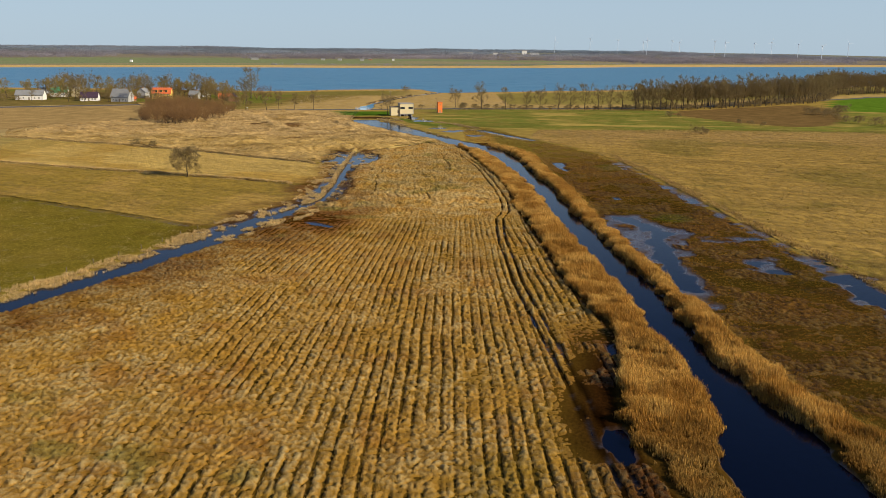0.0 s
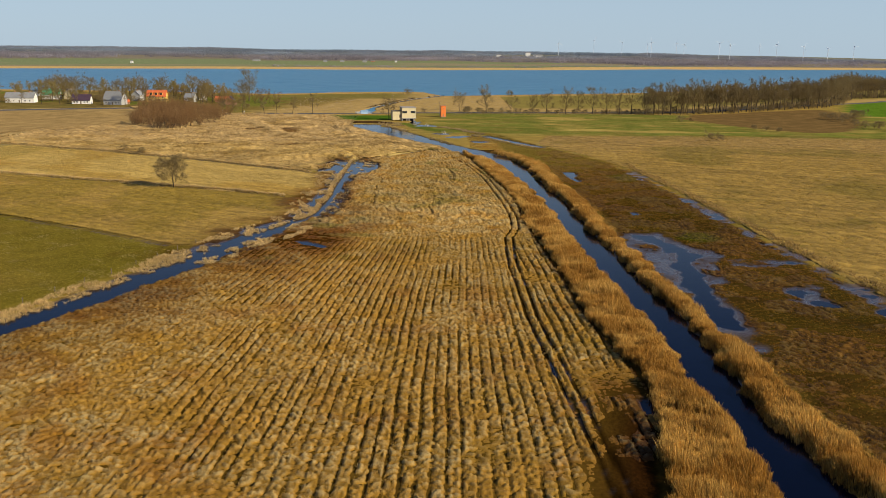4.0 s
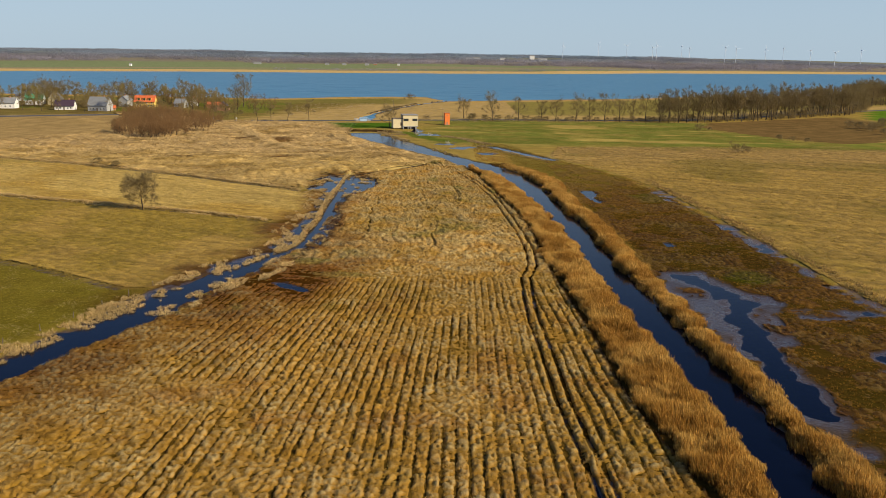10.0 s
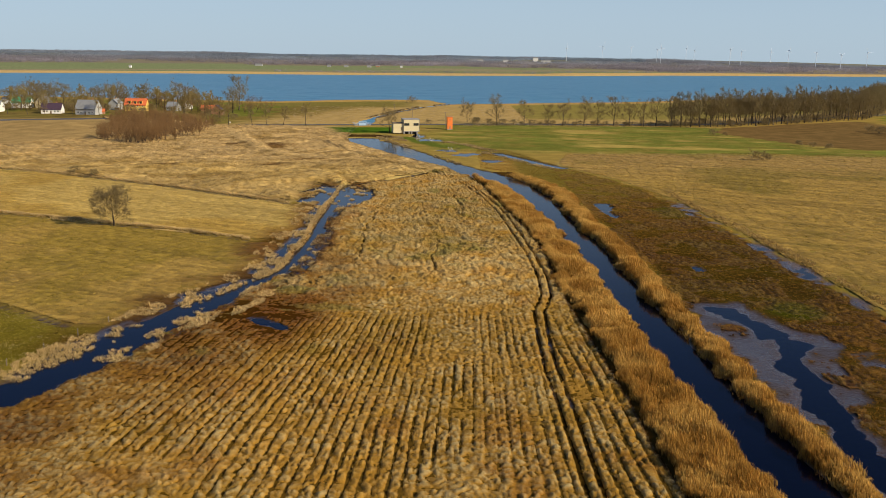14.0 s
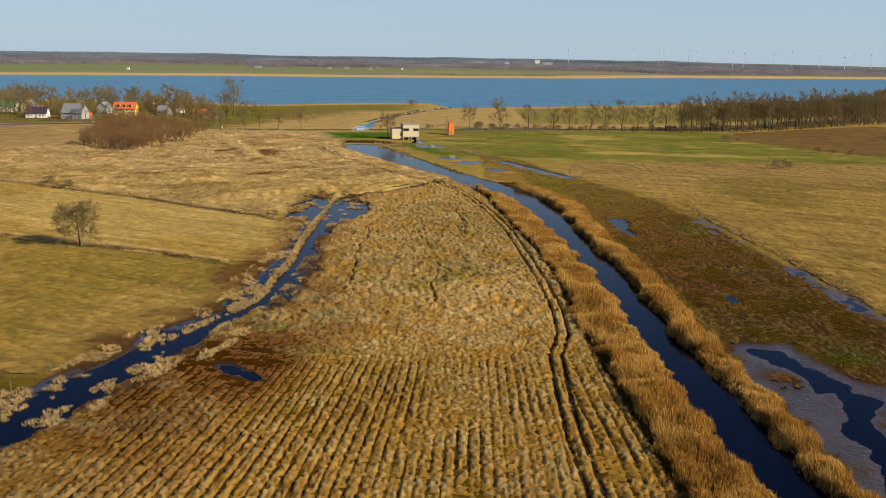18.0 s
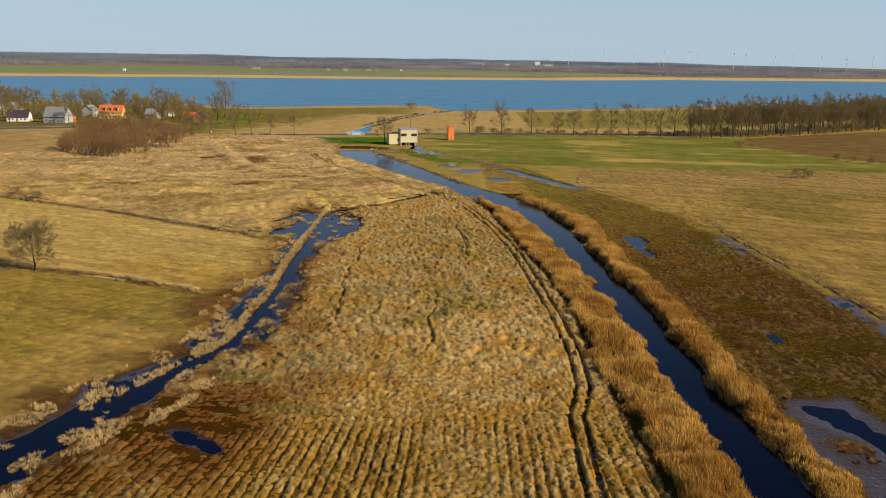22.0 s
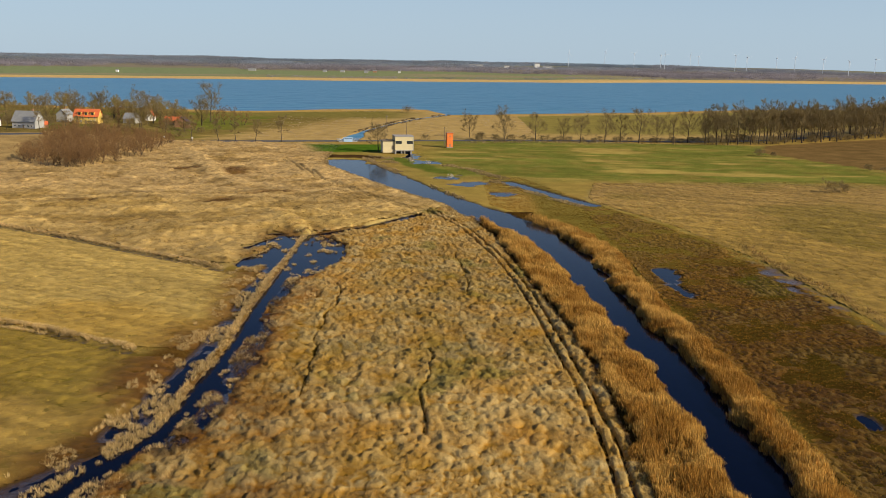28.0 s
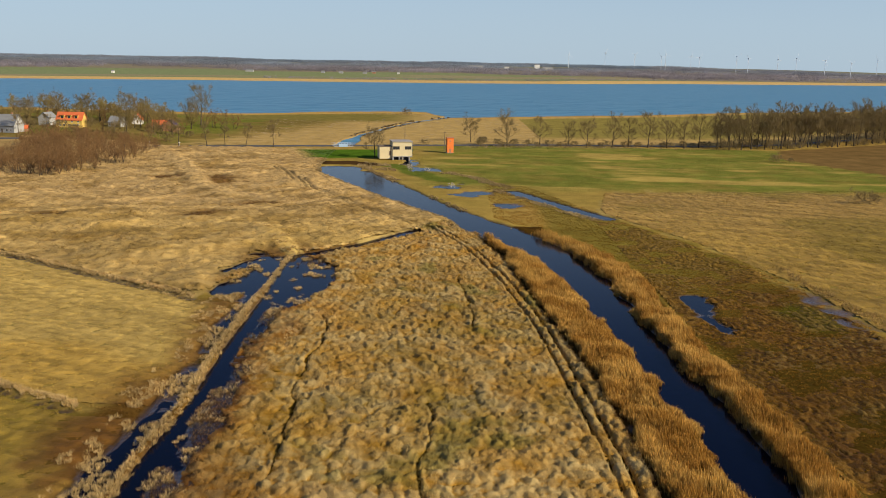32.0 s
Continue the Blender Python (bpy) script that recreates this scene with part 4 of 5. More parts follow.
def bed_here(x, y):
    return ((y - y_of(DITCH_2, x)) > 2.5) & (x < x_of(CANAL_L, y) - 1.0) & (x > -32 - 0.42 * y) & ~inside(x, y, TAN_FIELD) & (y > y_of(ARM_EDGE, x) + 2) & (line_distance(x, y, ARM) > 2.6) & (y < 690)


def bed_height(x, y):
    wx, wy = x + 0.7 * fbm(x, y, 4, 321, 2), y + 0.7 * fbm(x, y, 4, 322, 2)
    d, own = cells(wx + 0.3 * wy, wy * 0.8, 1.8, 323)
    t = 0.12 + np.maximum(0, 1 - 1.2 * d * d) * (0.2 + 0.55 * own) + np.clip(0.25 * fbm(x, y, 14, 181), -0.1, 0.4) + 0.3 * smooth(6, 1, line_distance(x, y, HUMP))
    bare = smooth(0.25, 0.16, zone_tint(x, y, np.ones(np.shape(x)))[..., 0])
    return t * (1 - 0.8 * bare) * (1 - smooth(0.75, 0.45, np.abs(line_distance(x, y, TRACK) - 1.0))), own


def bed_tint(x, y, t, own, h=None):
    return np.clip(zone_tint(x, y, h) * np.array((1.07, 0.985, 0.90)) * (0.80 + 0.3 * own)[:, None] * (1 + 0.12 * fbm(x, y, 3, 325)[:, None]), 0, 1)


mat_sheet("reed_mat", np.arange(-230, 6, 0.7), np.arange(385, 690, 0.75), bed_height, bed_here, bed_tint, "pale beige matted reed bed with soft humps", "reeds", M_THATCH)
px, py, rng = scatter(-260, 20, 385, 690, 0.8, 61)
keep = bed_here(px, py) & (np.abs(line_distance(px, py, TRACK) - 1.0) > 0.75)
px, py = px[keep], py[keep]
h0 = land(px, py)
px, py, h0 = px[h0 > WATER], py[h0 > WATER], h0[h0 > WATER]
t, own = bed_height(px, py)
stuff("reed_bed", blades("reed_bed", px, py, h0 + t * 0.8 - 0.1, 0.35 + 0.25 * own, np.full(len(px), 0.6), 0.13, bed_tint(px, py, t, own) * rng.uniform(0.9, 1.2, (len(px), 1)), 7, 63, M_REED, vary=0.15), "pale beige dry reeds standing out of the reed bed", "reeds")

px, py, rng = scatter(-135, 190, 722, 1120, 0.16, 71)
keep = (py > y_of(ROAD, px) + 8) & (py < y_of(SHORE, px) - 2) & ((px < 60) | (py > y_of(SHORE, px) - 45))
px, py = px[keep], py[keep]
h0 = land(px, py)
px, py, h0 = px[h0 > WATER], py[h0 > WATER], h0[h0 > WATER]
near = smooth(5, 2, np.abs(line_distance(px, py, OUTLET) - 1.5)) * (py > 775)
keep = ~((py > 925 + 0.05 * px) & (py < 1000 + 0.05 * px) & (px < -15)) & ((near > 0.05) | (rng.uniform(0, 1, len(px)) < 0.3))
px, py, h0, near = px[keep], py[keep], h0[keep], near[keep]
tint = (np.array((0.46, 0.34, 0.19)) * (1 - near[:, None]) + np.array((0.14, 0.095, 0.05)) * near[:, None]) * rng.uniform(0.88, 1.12, (len(px), 1)) * (1 + 0.2 * fbm(px, py, 30, 195)[:, None])
stuff("shore_reeds", blades("shore_reeds", px, py, h0, 0.2 + 0.1 * fbm(px, py, 12, 197) + 1.2 * near, np.full(len(px), 1.5), 0.5, tint, 8, 73, M_REED, vary=0.1), "wide beige reed bed between road and lake", "reeds")

# cropped grass of the green pasture
px, py, rng = scatter(-190, -60, 120, 300, 3.5, 85)
keep = (px < x_of(STREAM, py) - 9) & (px > -28 - 0.52 * py) & ((py - y_of(DITCH_0, px)) < -0.5)
px, py = px[keep], py[keep]
dry = smooth(0.1, 0.7, fbm(px, py, 4, 251, 3))[:, None]
tint = (zone_tint(px, py) * 1.5 * (1 - dry) + np.array((0.36, 0.275, 0.085)) * dry) * rng.uniform(0.6, 1.35, (len(px), 1))
stuff("pasture_grass", blades("pasture_grass", px, py, land(px, py), rng.uniform(0.12, 0.3, len(px)), np.full(len(px), 0.34), 0.08, tint, 8, 87, M_STRAW, vary=0.2), "short green pasture grass with dry tufts", "grass")

# bristly grass ridge on the meadow side of the shallow channel
px, py, rng = scatter(76, 102, 120, 420, 3.0, 81)
side = px - x_of(WEST_CHANNEL, py)
keep = (side > 3.2) & (side < 6.2 + 1.2 * fbm(px, py, 6, 211)) & (rng.uniform(0, 1, len(px)) < 0.75)
px, py = px[keep], py[keep]
tint = np.array((0.40, 0.26, 0.085)) * rng.uniform(0.7, 1.2, (len(px), 1))
stuff("ridge_grass", blades("ridge_grass", px, py, land(px, py), 0.8 + 0.3 * fbm(px, py, 6, 213), np.full(len(px), 0.4), 0.13, tint, 6, 83, M_REED), "tawny tall grass on the ridge beside the wet channel", "grass")

# low pale fringe on the upper canal banks and round the pools by the pumping station
px, py, rng = scatter(-75, 60, 440, 632, 2.6, 91)
l, r = x_of(CANAL_L, py), x_of(CANAL_R, py)
band = ((px < l + 0.6) & (px > l - 3.2 + fbm(px, py, 8, 221))) | ((px > r - 0.6) & (px < r + 2.6 + 2.0 * fbm(px, py, 9, 223)) & (fbm(px, py, 14, 225) > -0.15))
pd = line_distance(px, py, LONG_POND)
band |= (pd < 7.5) & (pd > 3.4) & (px - np.interp(py, [488, 545], [50, 24]) < 0) & (fbm(px, py, 6, 227) > -0.3)
band |= (line_distance(px, py, [(0, 595), (9, 584), (23, 553)]) < 3 + 1.5 * fbm(px, py, 7, 228))
band |= inside(px, py, [(-46, 622), (-30, 628), (-24, 600), (-36, 600)]) & (fbm(px, py, 5, 229) > 0.0)
band &= (px < l + 0.6) | (px > r - 0.6)
px, py = px[band], py[band]
tint = np.array((0.40, 0.285, 0.125)) * rng.uniform(0.65, 1.2, (len(px), 1)) * (1 + 0.3 * fbm(px, py, 9, 231)[:, None])
stuff("bank_reeds", blades("bank_reeds", px, py, np.maximum(land(px, py), WATER - 0.1), 0.75 + 0.35 * fbm(px, py, 6, 233), np.full(len(px), 0.4), 0.14, tint, 6, 93, M_REED), "short pale reeds fringing the upper canal banks", "reeds")

# grass of the green meadow and the verge below the road
px, py, rng = scatter(-30, 230, 545, 735, 0.35, 95)
keep = (px > x_of(CANAL_R, py) + 3) & (py < y_of(ROAD, px) - 6) & ~inside(px, py, BROWN_FIELD)
px, py = px[keep], py[keep]
h0 = land(px, py)
px, py, h0 = px[h0 > WATER], py[h0 > WATER], h0[h0 > WATER]
verge = smooth(26, 14, y_of(ROAD, px) - py + 6 * fbm(px, py, 20, 241)) * smooth(0, 12, px)
tint = zone_tint(px, py) * 1.4 * (1 - verge[:, None]) + np.array((0.42, 0.31, 0.14)) * verge[:, None]
tint = tint * rng.uniform(0.75, 1.2, (len(px), 1))
stuff("green_meadow_grass", blades("green_meadow_grass", px, py, h0, 0.18 + 0.6 * verge, np.full(len(px), 0.9), 0.3, tint, 5, 97, M_STRAW, vary=0.12), "green meadow grass with a dry verge below the road", "grass")

# ---------------------------------------------------------------- trees
def bare_tree(seed, height, clear, wide, limbs=9, subs=5, twigs=5, fine=5, stems=1, twig_width=0.07, thick=0.028, up=0.35, spread=0.5):
    """Trunk and crown meshes of a leafless tree with its foot at the origin."""
    rng = random.Random(seed)
    cv, cf, stem_meshes = [], [], []

    def tube(v, f, pts, rad, sides):
        start = len(v)
        for n, p in enumerate(pts):
            way = (pts[min(n + 1, len(pts) - 1)] - pts[max(n - 1, 0)]).normalized()
            a = way.orthogonal().normalized()
            b = way.cross(a)
            for k in range(sides):
                ang = k * math.tau / sides
                v.append(p + rad[n] * (math.cos(ang) * a + math.sin(ang) * b))
        for n in range(len(pts) - 1):
            for k in range(sides):
                i, j = start + n * sides + k, start + n * sides + (k + 1) % sides
                f.append((i, j, j + sides, i + sides))

    def bend(p, way, length, steps, wild, lift):
        pts = [p.copy()]
        for _ in range(steps):
            way = (way + Vector((rng.gauss(0, wild), rng.gauss(0, wild), rng.gauss(0, wild) + lift))).normalized()
            pts.append(pts[-1] + way * (length / steps))
        return pts

    def branch(p, way, length, rad, level):
        pts = bend(p, way, length, 3 if level < 3 else 2, 0.16, 0.05)
        tube(cv, cf, pts, [rad * (1 - 0.75 * n / (len(pts) - 1)) for n in range(len(pts))], 4 if level < 2 else 3)
        count = (subs, twigs, fine)[level - 1]
        for k in range(count):
            at = rng.uniform(0.3, 1.0) if level > 1 else rng.uniform(0.25, 1.0)
            i = min(int(at * (len(pts) - 1)), len(pts) - 2)
            q = pts[i].lerp(pts[i + 1], at * (len(pts) - 1) - i)
            ahead = (pts[i + 1] - pts[i]).normalized()
            out = Vector((rng.gauss(0, 1), rng.gauss(0, 1), rng.gauss(0, 0.8))).normalized()
            to = (ahead * 0.8 + out * 0.75 + Vector((0, 0, up * 0.5))).normalized()
            size = length * rng.uniform(0.42, 0.66) * (1.15 - 0.4 * at)
            if level < 3:
                branch(q, to, size, rad * 0.5, level + 1)
            else:
                side = to.cross(Vector((rng.gauss(0, 1), rng.gauss(0, 1), rng.gauss(0, 1)))).normalized() * twig_width * 0.28
                n0 = len(cv)
                tip = q + to * max(1.7 * size, 0.8)
                cv.extend((q - side, q + side, tip + side * 0.3, tip - side * 0.3))
                cf.append((n0, n0 + 1, n0 + 2, n0 + 3))

    for s in range(stems):
        foot = Vector((rng.gauss(0, spread), rng.gauss(0, spread * 0.6), -0.2)) if stems > 1 else Vector((0, 0, -0.2))
        way = Vector((rng.gauss(0, 0.28 if stems > 1 else 0.04), rng.gauss(0, 0.28 if stems > 1 else 0.04), 1)).normalized()
        tall = height * (rng.uniform(0.7, 1.0) if stems > 1 else 1.0)
        rad = thick * tall
        trunk = bend(foot, way, tall * 0.86, 6, 0.05, 0.03)
        tv, tf = [], []
        tube(tv, tf, trunk, [rad * (1.25 if n == 0 else 1 - 0.14 * n) for n in range(7)], 8 if stems == 1 else 5)
        stem_meshes.append(mesh_from("trunk" if stems == 1 else "stem", [tuple(q) for q in tv], tf, M_BARK, flat=False))
        for k in range(limbs):
            at = clear + (1 - clear) * (k + rng.uniform(0.1, 0.9)) / limbs
            i = min(int(at * 6), 5)
            q = trunk[i].lerp(trunk[i + 1], at * 6 - i)
            ang = k * 2.4 + rng.uniform(-0.5, 0.5)
            rise = up + 0.75 * at + rng.uniform(-0.15, 0.2)
            to = Vector((math.cos(ang), math.sin(ang), rise)).normalized()
            branch(q, to, wide * (1.1 - 0.55 * abs(at - 0.55)) * rng.uniform(0.75, 1.1), rad * 0.42, 1)
    return stem_meshes, [tuple(p) for p in cv], cf


def tree_kind(name, label, category, twig, *args, **more):
    """The meshes and words of one kind of tree, to be planted many times."""
    stems, cv, cf = bare_tree(*args, **more)
    return (name, stems, mesh_from("crown", cv, cf, twig), label, category)


def plant(kind, x, y, turn=0.0, size=1.0, group="", label=""):
    name, stems, crown, text, category = kind
    ob = thing(name, pose(x, y, float(land(np.array(x), np.array(y))), 0, 0, turn), label or text, category, group)
    ob.scale = (size, size, size)
    for me in (*stems, crown):
        o = new(me.name.split(".")[0], me)
        o.parent = ob
    return ob


LONE = tree_kind("tree", "lone round-crowned bare tree beside a field ditch", "tree", M_TWIG, 5, 10.5, 0.16, 5.2, limbs=17, subs=8, twigs=6, fine=10, twig_width=0.075, thick=0.022, up=0.22)
plant(LONE, -96.5, 338.5, 30)
ROADSIDE = [tree_kind("roadside_tree", "tall bare roadside tree with spreading branches", "tree", M_TWIG, 40 + s, 15.5 + s, 0.17, 7.4, limbs=13, subs=5, twigs=5, fine=7, twig_width=0.11, thick=0.021, up=0.55) for s in range(4)]
WOODLAND = [tree_kind("woodland_tree", "tall bare tree of the roadside wood with a dark trunk", "tree", M_TWIG, 50 + s, 15.5 + s, 0.22, 6.8, limbs=11, subs=4, twigs=4, fine=9, twig_width=0.19, thick=0.02, up=0.6) for s in range(4)]
SLIM = [tree_kind("roadside_tree", "slim bare roadside tree", "tree", M_TWIG, 60 + s, 12.5 + s, 0.3, 3.4, limbs=10, subs=5, twigs=5, fine=7, twig_width=0.08, thick=0.016) for s in range(2)]
THICKET = [tree_kind("alder_bush", "many-stemmed reddish-brown bare alder", "shrub", M_TWIG_RED, 80 + s, 11.0, 0.1, 2.4, limbs=6, subs=3, twigs=3, fine=4, stems=5, twig_width=0.10, thick=0.008, up=0.9, spread=1.4) for s in range(3)]
BUSH = [tree_kind("bush", "low dense bare bush in the meadow", "shrub", M_TWIG, 90 + s, 2.8, 0.05, 1.9, limbs=5, subs=3, twigs=3, fine=4, stems=6, twig_width=0.09, thick=0.010, spread=1.5) for s in range(2)]
WILLOW = [tree_kind("village_tree", "olive-brown bare garden tree", "tree", material("olive_willow_twigs", (0.30, 0.22, 0.07), 0.9, 0.3, 0.2, 4.0, 0.0, thin=0.3), 95 + s, 13.0, 0.15, 5.4, limbs=11, subs=6, twigs=5, fine=8, twig_width=0.13) for s in range(2)]

rng0 = random.Random(7)
for n, (x, y) in enumerate(((-163.5, 689), (-150, 694), (-133, 690), (-125, 697), (-113, 695), (-98, 697))):
    plant(SLIM[n % 2], x, y, 70 * n, 0.95 + 0.06 * (n % 3), "trees along the road")
plant(ROADSIDE[0], -38.0, 652, 20, 0.85, label="slim bare tree beside the pumping station")
for n, (x, y, s) in enumerate(((13, 752, 0.85), (34, 730, 1.0), (54, 737, 0.85), (72, 741, 0.7), (82, 737, 0.9), (97, 736, 0.95), (108, 742, 0.85), (119, 739, 1.0), (131, 741, 0.95), (141, 739, 0.9), (151, 744, 1.0), (162, 743, 0.95))):
    plant(ROADSIDE[n % 4], x, y, 50 * n, s, "trees along the road")
n = 0
for x in np.arange(168, 560, 7.0):
    for k in range(3 if x < 230 else 4):
        xx = x + rng0.uniform(-3, 3)
        yy = float(y_of(TREELINE, xx)) + 9 * k + rng0.uniform(-4, 4)
        plant(WOODLAND[n % 4], xx, yy, 40 * n, rng0.uniform(0.9, 1.25), "trees of the roadside wood")
        n += 1
for k in range(26):
    x = 20 + k * 6.3 + rng0.uniform(-2, 2)
    plant(BUSH[k % 2], x, float(y_of(ROAD, x)) - 8 + rng0.uniform(-2, 2), 60 * k, rng0.uniform(0.7, 1.25), "bushes along the road", "low bare bush on the road verge")
for k in range(46):
    x = 165 + k * 7.5 + rng0.uniform(-3, 3)
    plant(BUSH[k % 2], x, float(y_of(TREELINE, x)) - 3 + rng0.uniform(-3, 12), 75 * k, rng0.uniform(1.0, 1.7), "bushes under the roadside wood", "bare brown undergrowth bush below the wood")
GROVE = [(-187, 558), (-172, 550), (-155, 554), (-147, 612), (-154, 678), (-200, 692), (-208, 640), (-196, 590)]
k = 0
while k < 165:
    x, y = rng0.uniform(-224, -143), rng0.uniform(546, 698)
    if inside(np.array(x), np.array(y), GROVE):
        plant(THICKET[k % 3], x, y, 40 * k, rng0.uniform(0.65, 1.1) * (0.8 if y > 640 else 1), "alders of the grove")
        k += 1
plant(ROADSIDE[3], -173, 824, 10, 1.3, label="tall bare tree standing above the village")
for n, (x, y, s) in enumerate(((-161, 812, 1.0), (-154, 818, 0.95), (-147, 812, 0.85), (-164, 806, 0.75))):
    plant(THICKET[n % 3], x, y, 30 * n, s * 1.3, "trees beside the tall tree", "reddish-brown bare tree at the village edge")
for n in range(92):
    x = -352 + n * 2.05 + rng0.uniform(-3, 3)
    y = 750 + rng0.uniform(-35, 60) - 0.1 * (x + 250)
    plant((WILLOW + ROADSIDE[:1] + THICKET[:1])[n % 4], x, y + 55 if -252 < x < -203 and y < 765 else y, 50 * n, rng0.uniform(0.62, 1.05), "village trees")
for n, (x, y, s, text) in enumerate(((154, 531, 1.35, "broad low bare bush in the straw meadow"), (159, 533, 0.9, "low bare bush in the straw meadow"), (-150, 440, 0.9, ""), (-139, 434, 0.8, ""), (-38, 1000, 1.6, "dark round bush on the lake shore"), (204, 611, 0.9, ""), (210, 604, 0.8, ""), (217, 597, 0.8, ""), (172, 672, 1.1, ""),
                                     (178, 669, 0.7, ""), (290, 706, 1.3, ""), (291, 690, 1.5, ""), (291, 675, 1.5, ""), (288, 652, 1.2, ""), (286, 630, 1.4, ""), (291, 618, 1.6, ""), (296, 606, 1.6, ""), (303, 600, 1.5, ""), (300, 690, 1.6, ""), (312, 702, 1.8, ""), (320, 712, 1.7, ""), (20, 735, 1.4, ""), (-15, 728, 0.9, ""), (-33, 652, 0.5, ""))):
    plant(BUSH[n % 2], x, y, 80 * n, s, "meadow bushes", text)


# ---------------------------------------------------------------- buildings
def pane_grid(parent, x0, x1, z0, z1, y, cols=2):
    """A window on a wall that faces -y: frame and panes set in it."""
    w = part("window", bm_box(x0, x1, y - 0.06, y + 0.02, z0, z1), M_WHITE, parent)
    step = (x1 - x0) / cols
    for c in range(cols):
        part("pane", bm_box(x0 + c * step + 0.08, x0 + (c + 1) * step - 0.08, y - 0.075, y - 0.03, z0 + 0.08, z1 - 0.08), M_GLASS, w)
    return w


def gable_house(name, x, y, turn, w, d, wall, roof, m_wall, m_roof, label, windows=(), chimneys=((0.2, 0.1),), dormers=0, over=0.4):
    """A house with its ridge along its own x axis, front to -y, foot at the middle of the front."""
    z = float(land(np.array(x), np.array(y + d / 2))) - 0.3
    ob = thing(name, pose(x, y, z, 0, 0, turn), label, "house", "village houses")
    bm = bmesh.new()
    a = [bm.verts.new(p) for p in ((-w / 2, 0, 0), (-w / 2, d, 0), (-w / 2, d, wall), (-w / 2, d / 2, wall + roof), (-w / 2, 0, wall))]
    b = [bm.verts.new(v.co + Vector((w, 0, 0))) for v in a]
    bm.faces.new(a[::1])
    bm.faces.new(b[::-1])
    for i in range(5):
        bm.faces.new((a[i], b[i], b[(i + 1) % 5], a[(i + 1) % 5]))
    bmesh.ops.recalc_face_normals(bm, faces=bm.faces)
    part("wall", bm, m_wall, ob)
    for s in (0, 1):
        bm = bmesh.new()
        lean = math.hypot(d / 2, roof)
        n = Vector((0, -roof if s == 0 else roof, d / 2)) / lean
        eave = Vector((0, -over if s == 0 else d + over, wall - over * roof / (d / 2)))
        ridge = Vector((0, d / 2, wall + roof))
        v = []
        for lift in (0.02, 0.2):
            for end in (-w / 2 - over, w / 2 + over):
                for p in (eave, ridge):
                    v.append(bm.verts.new(p + n * lift + Vector((end, 0, 0))))
        for q in ((0, 1, 3, 2), (4, 6, 7, 5), (0, 2, 6, 4), (1, 5, 7, 3), (0, 4, 5, 1), (2, 3, 7, 6)):
            bm.faces.new([v[i] for i in q])
        bmesh.ops.recalc_face_normals(bm, faces=bm.faces)
        part("roof", bm, m_roof, ob)
    for cx, cy in chimneys:
        part("chimney", bm_box(cx * w - 0.35, cx * w + 0.35, d / 2 + cy * d - 0.35, d / 2 + cy * d + 0.35, wall + roof * 0.5, wall + roof + 1.0), M_BRICK, ob)
    for wx, wz, ww, wh in windows:
        pane_grid(ob, wx * w - ww / 2, wx * w + ww / 2, wz, wz + wh, 0)
    part("door", bm_box(-0.5, 0.5, -0.07, 0.02, 0.3, 2.4), M_WOOD, ob)
    for k in range(dormers):
        cx = (k + 0.5) / dormers * w * 0.8 - w * 0.4
        dm = part("dormer", bm_box(cx - 1.1, cx + 1.1, d * 0.08, d * 0.42, wall + 0.3, wall + roof * 0.62), m_wall, ob)
        part("dormer_roof", bm_box(cx - 1.35, cx + 1.35, d * 0.03, d * 0.45, wall + roof * 0.62, wall + roof * 0.62 + 0.25), m_roof, dm)
        part("pane", bm_box(cx - 0.7, cx + 0.7, d * 0.08 - 0.05, d * 0.08 + 0.02, wall + 0.7, wall + roof * 0.55), M_GLASS, dm)
    return ob


ROWW = [(k, 1.2, 1.1, 1.3) for k in (-0.36, -0.2, 0.2, 0.36)]
gable_house("farmhouse", -322, 706, 6, 21, 9, 4.2, 3.6, M_WHITE, M_TILE_GREY, "long white farmhouse with a grey roof", ROWW, ((0.3, 0), (-0.2, 0)))
gable_house("hall", -345, 800, 4, 22, 10, 4.0, 1.0, M_WHITE, M_TILE_GREY, "long low white hall behind the farm", ())
gable_house("house", -273, 700, 8, 13, 9, 3.2, 4.0, M_WHITE, M_TILE_DARK, "white house with a dark violet-brown roof", ROWW)
gable_house("house", -318, 752, 10, 13, 9, 4.0, 4.0, M_WHITE, M_TILE_GREEN, "white house with a green metal roof", ROWW)
gable_house("house", -300, 758, 80, 9, 8, 4.4, 4.0, M_CREAM, M_TILE_GREY, "small cream house with a grey roof", ROWW[:2])
gable_house("house", -247, 694, -6, 14, 10, 4.4, 5.6, M_GREY, M_TILE_GREY, "grey rendered house with a grey roof", ROWW)
gable_house("shed", -239.5, 703, 15, 4, 4, 2.2, 1.6, M_BRICK, M_TILE_RED, "small shed with an orange-red roof", ())
gable_house("house", -228, 737, 3, 15, 9, 4.8, 4.4, M_YELLOW, M_TILE_RED, "yellow two-storey house with a red tiled roof and dormers", ROWW + [(k, 3.3, 1.0, 1.2) for k in (-0.36, -0.12, 0.12, 0.36)], ((0.25, 0), (-0.3, 0)), dormers=3)
gable_house("house", -244, 752, 85, 9, 7, 5.0, 3.0, M_GREY, M_TILE_GREY, "narrow pale grey house beside the yellow one", ROWW[:2])
gable_house("barn", -184, 774, 5, 13, 9, 2.6, 2.6, M_BRICK, M_TILE_RED, "low red-brick barn with a tiled roof", ())
